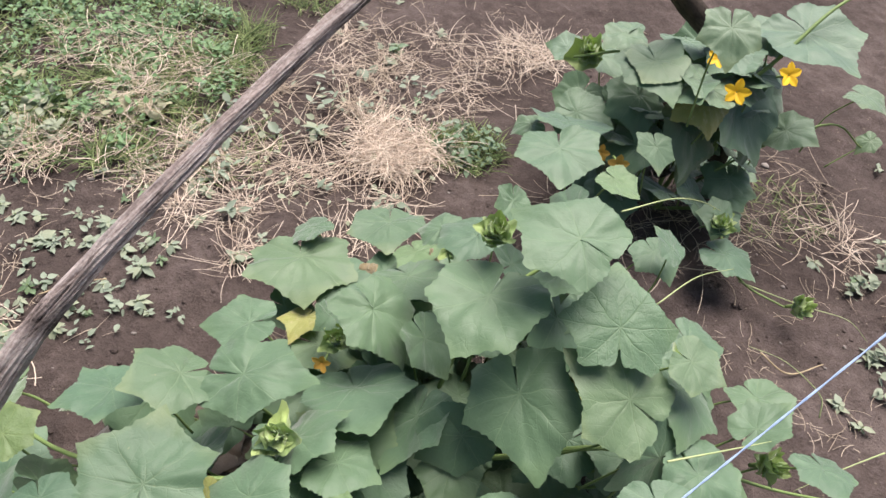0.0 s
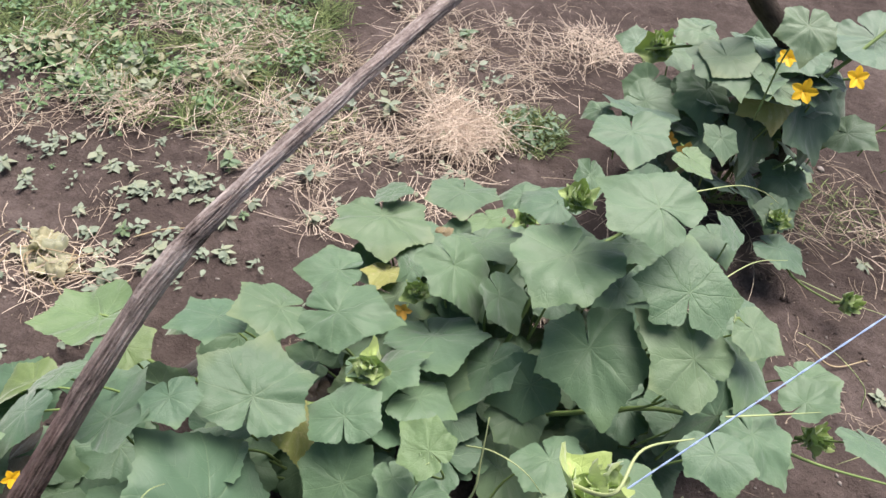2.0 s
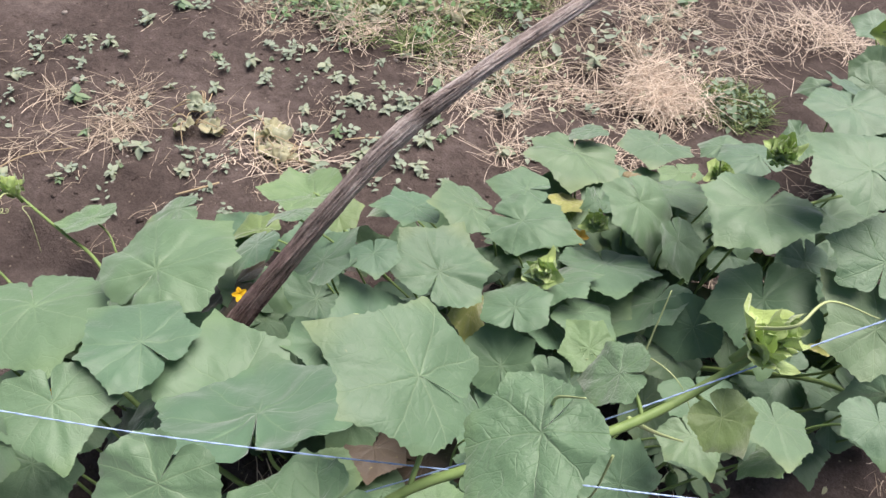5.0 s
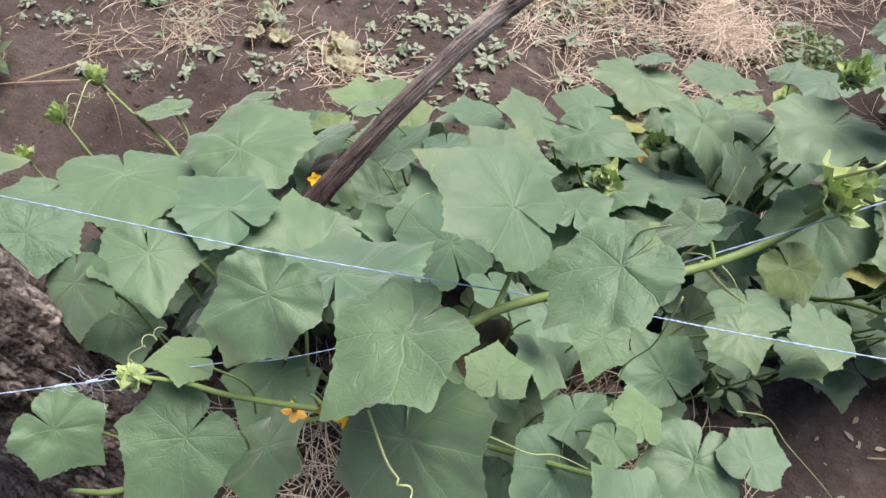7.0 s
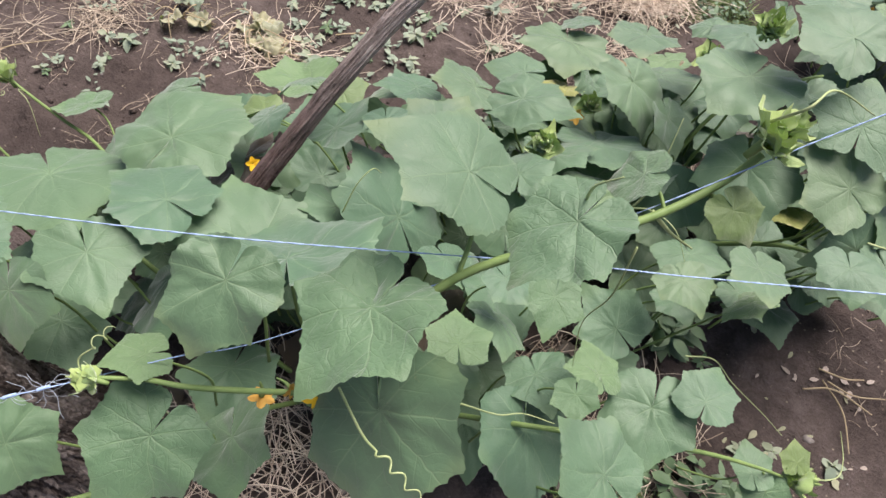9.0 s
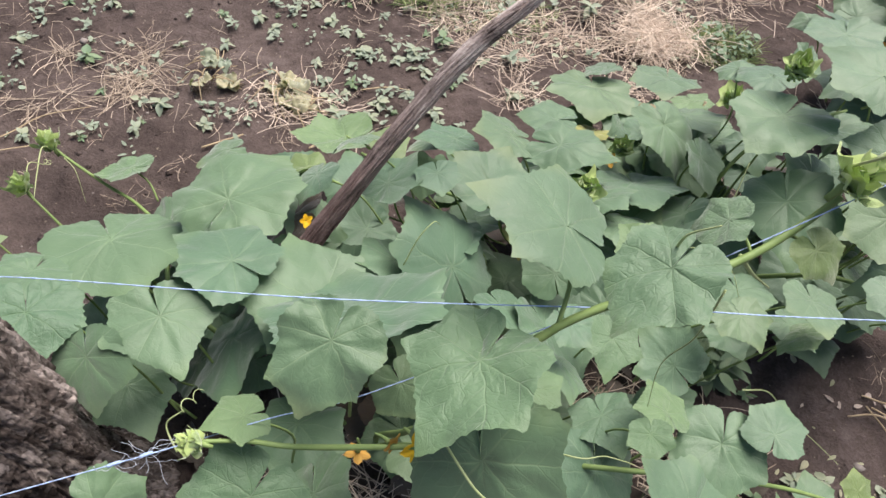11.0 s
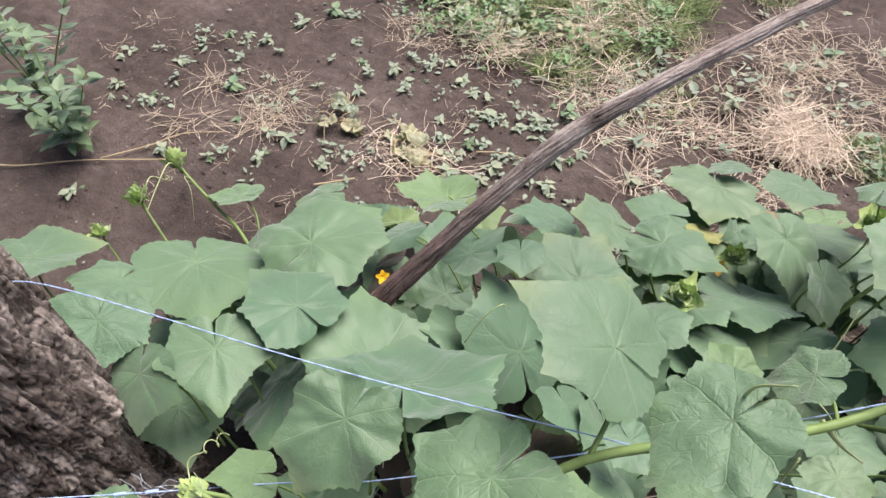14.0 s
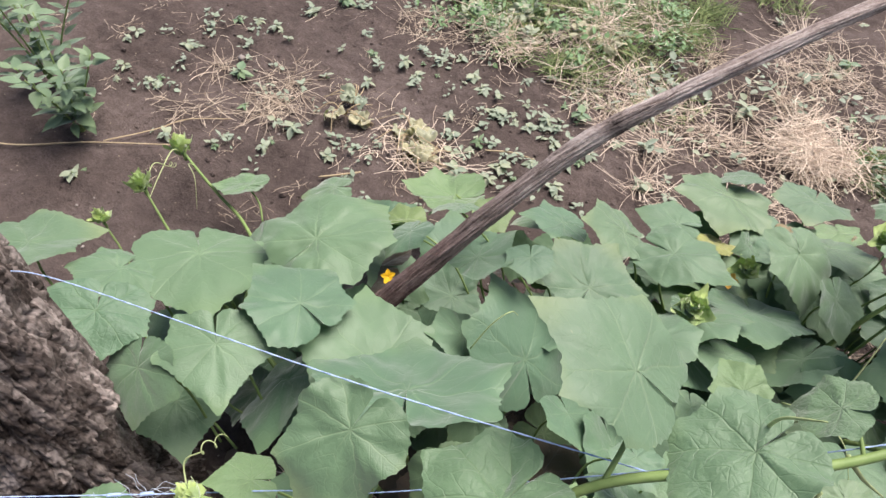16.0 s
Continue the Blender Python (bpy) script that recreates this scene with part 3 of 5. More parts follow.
# ---- trellis post, brace and strings ----
def bark_post():
    """Thick old post with bark in long plates, split lengthwise."""
    thing = empty("trellis_post", -0.785, -0.305, 0.0)
    verts, faces, uvs = [], [], []
    sides, rows, top = 330, 430, 1.12
    for j in range(rows):
        z = -0.04 + top * j / (rows - 1)
        for k in range(sides):
            a = -2.4 + 2 * math.pi * k / sides
            q = Vector((math.cos(a), math.sin(a), 0))
            r = 0.105 + 0.05 * math.exp(-z * 11) + 0.009 * noise.noise(Vector((q.x * 1.5, q.y * 1.5, z * 2.5)))
            # plates run in a steep spiral
            t = a + 0.8 * z
            e = Vector((math.cos(t), math.sin(t), 0))
            low = Vector((e.x * 3.5, e.y * 3.5, z * 7))
            wild = noise.noise(low * 4.0)
            r += 0.006 * noise.noise(low) + 0.0035 * noise.noise(low * 2.7) + 0.0015 * math.floor(2.5 * noise.noise(low * 1.6))
            bent = Vector((e.x * 4.6 + 0.3 * wild, e.y * 4.6, z * 6.0 + 0.3 * wild))
            for k, deep, wide in ((1.0, 0.011, 0.07), (2.2, 0.007, 0.07), (3.9, 0.004, 0.08)):
                r -= deep * max(0.0, 1 - abs(noise.noise(bent * k + Vector((0, 0, 5 * k)))) / wide) ** 0.7
            # the outer shell has broken off below a ragged ledge
            ledge = 0.415 + 0.05 * noise.noise(Vector((q.x * 3, q.y * 3, 4))) + 0.02 * noise.noise(Vector((q.x * 14, q.y * 14, 1)))
            r += 0.016 * min(1.0, max(0.0, (z - ledge) / 0.005)) * math.exp(-max(0.0, z - ledge) * 5)
            fine = Vector((e.x * 22, e.y * 22, z * 34))
            r += 0.0008 * noise.noise(fine) + 0.0006 * noise.noise(fine * 2.3)
            verts.append((q.x * r, q.y * r, z))
            uvs.append((t * 0.11, z))
        if j:
            for k in range(sides):
                k2 = (k + 1) % sides
                o = (j - 1) * sides
                faces.append((o + k, o + k2, o + sides + k2, o + sides + k))
    faces.append(tuple((rows - 1) * sides + k for k in range(sides)))
    mesh_ob("bark", verts, faces, BARK, thing, uvs)
    return tagged(thing, "thick old wooden post with cracked grey-brown bark", "post")


bark_post()

pole = tube("brace_pole", [(-0.664, 0.023, -0.03), (-0.591, 0.094, 0.252), (-0.47, 0.24, 0.478), (-0.373, 0.366, 0.621), (-0.291, 0.445, 0.702), (-0.208, 0.534, 0.763),
                           (-0.109, 0.65, 0.824), (0.028, 0.799, 0.905), (0.167, 0.978, 0.99), (0.335, 1.197, 1.094)],
            [0.0165, 0.0165, 0.0148, 0.0126, 0.0108, 0.0099, 0.0096, 0.0094, 0.0092, 0.009], POLEWOOD, None, 96, 40, 0.24, 5, 0.6)
tagged(pole, "long weathered grey wooden pole slanting out of the plants", "pole")


def string(name, points, label, radius=0.00064):
    """Twisted polypropylene twine of two strands."""
    thing = empty(name, *points[0])
    path = spline([Vector(p) - Vector(points[0]) for p in points], 60)
    for k in range(2):
        run, strand = 0.0, []
        for i, c in enumerate(path):
            d = (path[min(i + 1, len(path) - 1)] - path[max(i - 1, 0)]).normalized()
            s = d.cross(Vector((0, 0, 1))).normalized()
            u = s.cross(d)
            a = 2 * math.pi * i / 7 + math.pi * k
            strand.append(c + (s * math.cos(a) + u * math.sin(a)) * radius * 0.45)
        v, f, uv = tube_data(strand, radius * 0.75, 5)
        mesh_ob("strand", v, f, TWINE, thing, uv)
    return tagged(thing, label, "string", group="trellis strings")


string("trellis_string", [(-0.74, -0.225, 0.69), (-0.66, -0.195, 0.70), (-0.35, -0.125, 0.733), (-0.06, -0.047, 0.764), (0.06, -0.012, 0.767), (0.30, 0.06, 0.775), (0.8, 0.2, 0.8)],
       "blue-white plastic twine stretched from the post over the leaves")
string("trellis_string", [(-0.70, -0.43, 0.57), (-0.494, -0.283, 0.584), (-0.387, -0.211, 0.605), (-0.299, -0.156, 0.62), (-0.05, -0.004, 0.757), (0.12, 0.113, 0.858), (0.3, 0.237, 0.963), (0.9, 0.65, 1.31)],
       "blue-white plastic twine with frayed knots carrying the vine")

# ---- cucumber plants ----
front = tagged(empty("cucumber_plant", -0.36, -0.02, 0.0), "lush green cucumber plant climbing the blue twine", "cucumber", "cucumber row")
middle = tagged(empty("cucumber_plant", 0.05, 0.55, 0.0), "bushy green cucumber plant heaped on the soil", "cucumber", "cucumber row")
far = tagged(empty("cucumber_plant", 0.66, 1.28, 0.0), "green cucumber plant with yellow flowers on a dark stake", "cucumber", "cucumber row")

leaf(front, -0.681, 0.157, 0.405, 0.118, 6, -5, -5, 1.02, stalk=0.16, corners=(53, 50))
leaf(front, -0.842, 0.042, 0.358, 0.124, 14, -10, -130, 1.05, stalk=0.13, corners=(40, 64))
leaf(front, -0.889, -0.066, 0.397, 0.067, 22, -12, -170, 1.02, stalk=0.13, corners=(60, 62))
leaf(front, -0.8, -0.15, 0.465, 0.076, -8, -14, -140, 1.07, stalk=0.16, material=QUILTED)
leaf(front, -0.641, -0.089, 0.452, 0.084, -7, -6, -135, 0.98, stalk=0.15, material=LEAF, corners=(80, 82))
leaf(front, -0.709, -0.17, 0.433, 0.072, -31, 16, -164, 1.01, stalk=0.16, material=LEAF, corners=(70, 66))
leaf(front, -0.714, -0.147, 0.288, 0.079, -12, -2, -128, 0.91, stalk=0.12)
leaf(front, -0.594, -0.025, 0.302, 0.107, 16, 39, -152, 0.9, material=LEAF, stalk=0.12)
leaf(front, -0.597, 0.028, 0.446, 0.094, 2, 15, 82, 0.98, stalk=0.16, corners=(60, 72))
leaf(front, -0.469, 0.034, 0.395, 0.114, 9, 9, 44, 1.02, stalk=0.16, corners=(70, 61))
leaf(front, -0.385, -0.002, 0.475, 0.128, -30, -3, 31, 1.15, stalk=0.16)
leaf(front, -0.196, -0.142, 0.748, 0.082, 0, 15, 158, 0.95, stalk=0.16, root=(-0.2, -0.15, 0.665), material=QUILTED, corners=(68, 70))
leaf(front, -0.336, -0.155, 0.712, 0.066, -24, -10, -177, 0.96, stalk=0.16, corners=(45, 41))
leaf(front, -0.385, -0.28, 0.554, 0.073, -10, -20, 170, 1.01, stalk=0.16, material=QUILTED, corners=(66, 60))
leaf(front, -0.169, -0.19, 0.633, 0.1, -35, 25, -170, 1, stalk=0.16, corners=(57, 57))
leaf(front, -0.059, -0.019, 0.792, 0.071, -8, 12, 151, 0.88, stalk=0.16, root=(-0.04, -0.02, 0.785), material=QUILTED)
leaf(front, -0.017, 0.051, 0.798, 0.036, -34, 0, 92, 0.99, stalk=0.16, root=(0.01, 0.025, 0.79), material=QUILTED, corners=(62, 60))
leaf(front, -0.16, -0.022, 0.811, 0.077, 30, 2, 98, 0.9, stalk=0.16, root=(-0.14, -0.085, 0.745), corners=(54, 80))
leaf(front, -0.305, 0.188, 0.36, 0.117, 44, 14, 64, 0.96, stalk=0.16, corners=(50, 78))
leaf(front, -0.398, 0.164, 0.366, 0.058, 27, 5, 132, 1.15, stalk=0.15)
leaf(front, -0.417, -0.216, 0.598, 0.039, 22, 15, 137, 0.99, stalk=0.16, material=YOUNG)
leaf(front, -0.439, -0.117, 0.298, 0.077, 13, 7, -169, 1.12, stalk=0.12)
leaf(front, -0.355, -0.224, 0.402, 0.074, 6, 36, -150, 1.04, stalk=0.16, material=LEAF)
leaf(front, -0.572, -0.335, 0.45, 0.066, -38, 10, -95, 0.9, stalk=0.16)
leaf(front, -0.009, -0.053, 0.337, 0.096, -11, -30, -155, 0.99, stalk=0.16, corners=(48, 62))
leaf(front, 0.077, -0.121, 0.498, 0.071, 24, 10, 68, 0.98, stalk=0.16, corners=(65, 62))
leaf(front, 0.134, 0.018, 0.409, 0.081, -9, 0, -179, 0.94, stalk=0.16, material=LEAF)
leaf(front, 0.195, 0.044, 0.431, 0.049, 2, -5, -7, 1, stalk=0.16, corners=(56, 55))
leaf(front, -0.02, 0.025, 0.359, 0.056, 15, 6, -144, 1.03, stalk=0.14, material=QUILTED, corners=(63, 70))
leaf(front, 0.052, 0.026, 0.429, 0.049, -7, 20, 31, 0.98, stalk=0.16, material=YOUNG)
leaf(front, 0.026, -0.029, 0.467, 0.034, -3, 8, -170, 1.03, stalk=0.16, material=YOUNG)
leaf(front, -0.031, 0.143, 0.378, 0.058, -9, -15, -169, 0.96, stalk=0.16, material=QUILTED, corners=(72, 70))
leaf(front, -0.099, 0.071, 0.379, 0.058, 31, -34, -164, 0.94, stalk=0.15)
leaf(front, -0.134, -0.02, 0.46, 0.048, -3, 1, 21, 1.01, stalk=0.16, material=YOUNG, corners=(67, 70))
leaf(front, 0.073, 0.145, 0.352, 0.068, 25, -6, 56, 0.99, stalk=0.15, corners=(62, 62))
leaf(front, 0.129, 0.2, 0.452, 0.048, 0, 0, -141, 1.08, stalk=0.16)
leaf(front, 0.226, 0.26, 0.458, 0.056, 6, -17, -161, 1.11, stalk=0.16)
leaf(front, 0.25, 0.252, 0.383, 0.05, -2, 45, 137, 0.93, stalk=0.15, material=YOUNG)
leaf(front, 0.356, 0.321, 0.451, 0.054, -1, 6, -172, 1.07, stalk=0.16)
leaf(middle, 0.196, 0.477, 0.424, 0.105, -12, 24, -177, 0.87, stalk=0.16, corners=(69, 77))
leaf(middle, 0.336, 0.453, 0.472, 0.089, 20, -10, 55, 0.94, stalk=0.16, corners=(75, 78))
leaf(middle, 0.291, 0.688, 0.308, 0.08, -15, -15, -160, 0.99, stalk=0.12)
leaf(middle, 0.145, 0.577, 0.517, 0.093, 3, 10, 153, 1.06, stalk=0.16, corners=(39, 63))
leaf(middle, 0.25, 0.604, 0.614, 0.088, 8, -7, 53, 0.96, root=(0.3, 0.71, 0.47), corners=(69, 77))
leaf(middle, 0.317, 0.529, 0.528, 0.086, 20, 2, 0, 0.96, stalk=0.16, material=QUILTED, corners=(83, 88))
leaf(middle, -0.022, 0.634, 0.378, 0.087, -20, -14, -129, 0.98, stalk=0.15, corners=(63, 73))
leaf(middle, 0.064, 0.606, 0.35, 0.063, -27, -20, -124, 1.08, stalk=0.14)
leaf(middle, 0.031, 0.754, 0.314, 0.087, 26, -9, -146, 1.03, stalk=0.13)
leaf(middle, -0.173, 0.819, 0.267, 0.105, 12, -3, -169, 1.1, stalk=0.11)
leaf(middle, -0.016, 0.933, 0.253, 0.08, 15, 3, -178, 1.1, stalk=0.10)
leaf(middle, -0.159, 0.893, 0.268, 0.053, -5, 30, 122, 1.15, stalk=0.11, material=QUILTED)
leaf(middle, 0.131, 0.707, 0.488, 0.064, -11, 4, 45, 1.02, stalk=0.14)
leaf(middle, 0.079, 0.743, 0.46, 0.039, -12, -1, 63, 1.15, stalk=0.16)
leaf(middle, 0.191, 0.789, 0.489, 0.043, -28, -24, -162, 0.96, stalk=0.16)
leaf(middle, -0.224, 0.635, 0.319, 0.069, -3, 10, 96, 0.95, stalk=0.14, corners=(57, 71))
leaf(middle, -0.197, 0.507, 0.377, 0.1, 12, 0, -94, 0.78, stalk=0.15, corners=(69, 79))
leaf(middle, -0.29, 0.507, 0.368, 0.077, 30, 1, 130, 0.97, stalk=0.16, corners=(55, 59))
leaf(middle, -0.041, 0.533, 0.31, 0.101, 32, -3, -158, 1.02, stalk=0.13, corners=(67, 38))
leaf(middle, 0.057, 0.491, 0.309, 0.082, -12, 37, 147, 1.01, stalk=0.12)
leaf(middle, 0.125, 0.456, 0.325, 0.068, -34, -34, 141, 0.99, stalk=0.13, corners=(51, 53))
leaf(middle, -0.145, 0.416, 0.382, 0.034, 2, -24, -81, 1.04, stalk=0.15)
leaf(middle, -0.107, 0.424, 0.356, 0.065, 20, -34, -56, 0.95, stalk=0.14)
leaf(middle, -0.278, 0.327, 0.415, 0.086, 3, 9, 0, 1.1, stalk=0.16, material=WORN, corners=(64, 57))
leaf(middle, -0.369, 0.288, 0.462, 0.04, 0, 0, -151, 1.08, stalk=0.16)
leaf(middle, -0.149, 0.323, 0.4, 0.063, -1, -13, 9, 1.01, stalk=0.16, corners=(64, 59))
leaf(middle, -0.141, 0.252, 0.339, 0.071, 22, -19, 17, 0.96, stalk=0.16, corners=(52, 59))
leaf(middle, -0.027, 0.269, 0.455, 0.046, 0, -12, 51, 0.95, stalk=0.16, material=YOUNG)
leaf(middle, -0.051, 0.4, 0.336, 0.059, 11, -21, -112, 1.1, stalk=0.13)
leaf(middle, -0.069, 0.255, 0.379, 0.038, -2, -18, -154, 0.87, stalk=0.15)
leaf(middle, 0.184, 0.344, 0.298, 0.046, -6, -33, -15, 1.04, stalk=0.12)
leaf(middle, 0.392, 0.407, 0.398, 0.071, -24, -42, 138, 0.93, stalk=0.16, corners=(77, 71))
leaf(middle, 0.435, 0.503, 0.419, 0.077, 14, -27, 170, 1, stalk=0.15, corners=(57, 53))
leaf(middle, 0.426, 0.509, 0.487, 0.048, -12, -1, -122, 1.07, stalk=0.16)
leaf(middle, 0.505, 0.412, 0.3, 0.055, 0, 6, -104, 0.98, stalk=0.12)
leaf(middle, 0.583, 0.493, 0.33, 0.061, 16, -22, -65, 0.84, stalk=0.13)
leaf(middle, 0.659, 0.43, 0.341, 0.053, 25, -11, -176, 1.05, stalk=0.14)
leaf(middle, 0.519, 0.849, 0.331, 0.047, 29, 17, 55, 1.15, stalk=0.13)
leaf(far, 0.296, 0.995, 0.429, 0.088, 0, 3, -179, 1.07, stalk=0.16)
leaf(far, 0.276, 1.201, 0.312, 0.043, -15, 2, 103, 1.02, stalk=0.12)
leaf(far, 0.377, 1.234, 0.328, 0.076, 1, 18, -113, 1.06, stalk=0.13)
leaf(far, 0.52, 1.263, 0.455, 0.094, -13, 7, -166, 1.01, stalk=0.16)
leaf(far, 0.493, 1.419, 0.421, 0.062, -15, 0, 74, 1.09, stalk=0.16)
leaf(far, 0.477, 1.484, 0.313, 0.069, -12, -1, -139, 1.03, stalk=0.13)
leaf(far, 0.406, 1.591, 0.26, 0.053, -1, -15, 69, 1.09, stalk=0.10)
leaf(far, 0.514, 1.27, 0.36, 0.085, -23, -7, -170, 1.0, stalk=0.14)
leaf(far, 0.633, 1.234, 0.4, 0.084, -33, 0, -158, 0.96, stalk=0.16, material=YELLOW)
leaf(far, 0.541, 1.05, 0.673, 0.063, -27, 1, 177, 0.95, stalk=0.16)
leaf(far, 0.873, 1.373, 0.488, 0.131, -4, 8, -154, 0.98, stalk=0.16)
leaf(far, 0.809, 1.349, 0.329, 0.141, -45, -7, -156, 0.96, stalk=0.13)
leaf(far, 0.67, 1.287, 0.281, 0.121, -43, -24, -155, 0.94, stalk=0.11)
leaf(far, 0.525, 1.108, 0.355, 0.054, -22, -11, -172, 0.96, stalk=0.14)
leaf(far, 1.076, 1.357, 0.35, 0.055, 1, -3, -136, 1.15, stalk=0.14)
leaf(far, 1.186, 1.379, 0.2, 0.037, -30, -5, 117, 0.94, stalk=0.08)
leaf(far, 0.334, 0.769, 0.569, 0.041, -4, -8, -133, 1.05, stalk=0.16, material=YOUNG)
leaf(far, 0.81, 1.238, 0.108, 0.059, 12, 3, -95, 1.15, stalk=0.05)
leaf(far, 0.749, 1.117, 0.15, 0.049, 3, -24, 86, 1.15, stalk=0.06)
leaf(far, 0.76, 1.047, 0.099, 0.077, 7, -9, -132, 1.0, stalk=0.05)
leaf(middle, -0.446, 0.527, 0.273, 0.056, -3, 27, 119, 1.11, stalk=0.11)
leaf(middle, -0.665, 0.56, 0.173, 0.105, -5, 17, 119, 0.92, stalk=0.07, material=YOUNG, cup=-0.3)
leaf(middle, -0.652, 0.359, 0.279, 0.062, -6, 26, 113, 0.9, stalk=0.11, material=LIME, fold=0.6)
leaf(middle, -0.442, 0.259, 0.438, 0.068, 6, -23, -25, 1.0, stalk=0.16)
leaf(middle, -0.499, 0.282, 0.494, 0.045, -21, 30, 86, 1.07, stalk=0.16)
leaf(middle, -0.333, 0.282, 0.322, 0.087, -12, 31, 109, 1.05, stalk=0.13)
leaf(middle, -0.22, 0.333, 0.336, 0.057, -29, -48, -139, 0.94, stalk=0.13, material=YELLOW)
leaf(front, -0.809, 0.335, 0.289, 0.057, -5, 20, 129, 1.15, stalk=0.12)
leaf(front, -1.02, -0.12, 0.42, 0.088, -12, -14, -13, 1, stalk=0.13)
leaf(front, -1.058, 0.319, 0.151, 0.069, -6, 26, 118, 1.11, stalk=0.06, material=YOUNG)
leaf(middle, 0.441, 0.385, 0.401, 0.073, -8, -4, -147, 0.93, stalk=0.16)
leaf(front, 0.153, 0.248, 0.331, 0.044, 9, -2, -143, 1.13, stalk=0.13)
leaf(middle, 0.165, 0.729, 0.301, 0.061, -5, 4, -152, 0.97, stalk=0.12)
leaf(middle, -0.031, 0.46, 0.281, 0.067, 6, -1, -118, 1.05, stalk=0.11)
leaf(middle, -0.097, 0.386, 0.301, 0.08, -8, -16, -105, 0.96, stalk=0.12)
leaf(middle, 0.17, 0.668, 0.279, 0.049, 2, 2, -152, 1.05, stalk=0.11)
leaf(front, 0.154, 0.324, 0.351, 0.063, 15, 0, -155, 1.1, stalk=0.14)
leaf(front, 0.237, 0.278, 0.359, 0.05, 10, -11, -129, 0.97, stalk=0.14)
leaf(front, 0.363, 0.071, 0.2, 0.046, -2, 9, 23, 0.91, stalk=0.08)
leaf(front, -0.129, 0.176, 0.298, 0.094, -10, -31, -127, 0.95, stalk=0.12)
leaf(front, -0.212, 0.166, 0.33, 0.054, 5, -30, -129, 1.15, stalk=0.13)
leaf(front, -0.107, 0.103, 0.449, 0.042, -4, -11, -116, 1.03, stalk=0.16)
leaf(middle, 0.075, 0.667, 0.25, 0.059, -15, -15, -132, 0.98, stalk=0.10)
leaf(middle, -0.089, 0.438, 0.278, 0.067, -9, -16, -102, 0.94, stalk=0.11)
leaf(middle, 0.004, 0.667, 0.279, 0.063, -5, -17, -135, 0.94, stalk=0.11)
leaf(middle, 0.288, 0.724, 0.399, 0.072, 15, 2, -138, 1.03, stalk=0.16)
leaf(middle, 0.325, 0.753, 0.38, 0.063, -7, 38, 146, 0.99, stalk=0.15)
leaf(middle, 0.28, 0.761, 0.501, 0.061, -47, 12, 95, 1.15, stalk=0.16)
leaf(middle, -0.582, 0.274, 0.38, 0.055, 2, 30, 178, 0.92, stalk=0.15)
leaf(middle, 0.502, 0.638, 0.331, 0.078, -8, -5, -155, 0.95, stalk=0.13)
leaf(middle, 0.485, 0.57, 0.3, 0.076, -5, -8, -163, 0.93, stalk=0.12)
leaf(middle, 0.645, 0.59, 0.252, 0.065, 17, -5, -158, 1.0, stalk=0.10)
leaf(far, 0.354, 1.185, 0.342, 0.099, 22, -12, -169, 1.01, stalk=0.14, corners=(66, 66))
leaf(far, 0.512, 1.29, 0.331, 0.086, -15, 1, -170, 1, stalk=0.13, corners=(60, 61))
leaf(far, 0.645, 1.262, 0.305, 0.115, -43, -23, -156, 0.97, stalk=0.12, corners=(59, 50))
leaf(far, 0.771, 1.323, 0.339, 0.14, -43, -3, -145, 1, stalk=0.14, corners=(48, 55))
leaf(far, 0.815, 1.273, 0.13, 0.082, -16, -4, -177, 1, stalk=0.05, corners=(58, 61))
leaf(far, 0.788, 1.18, 0.096, 0.059, -11, 3, 157, 0.99, stalk=0.04, corners=(61, 59))
leaf(far, 0.48, 1.378, 0.445, 0.061, -3, -2, 122, 0.99, stalk=0.16, corners=(65, 62))
leaf(middle, -0.396, 0.496, 0.328, 0.072, 17, 17, 124, 0.97, stalk=0.13, corners=(65, 67))
leaf(middle, -0.506, 0.408, 0.351, 0.045, 4, 10, -47, 0.99, stalk=0.14, material=LIME, corners=(56, 59))
leaf(middle, -0.413, 0.333, 0.392, 0.048, -19, 54, -112, 0.95, stalk=0.16, corners=(58, 61))
leaf(middle, 0.513, 0.894, 0.266, 0.059, 0, -1, -157, 1, stalk=0.11, corners=(62, 65))

# leaves low in the gaps of the canopy
leaf(front, -0.104, 0.291, 0.270, 0.059, -8, -11, 197, stalk=0.1)
leaf(front, -0.042, 0.264, 0.270, 0.069, -10, 5, 158, stalk=0.1)
leaf(middle, -0.001, 0.418, 0.270, 0.064, -10, -7, 179, stalk=0.1)
leaf(middle, 0.113, 0.424, 0.270, 0.058, -10, 2, 210, stalk=0.1)
leaf(front, -0.330, 0.108, 0.270, 0.061, -21, -8, 169, stalk=0.1)


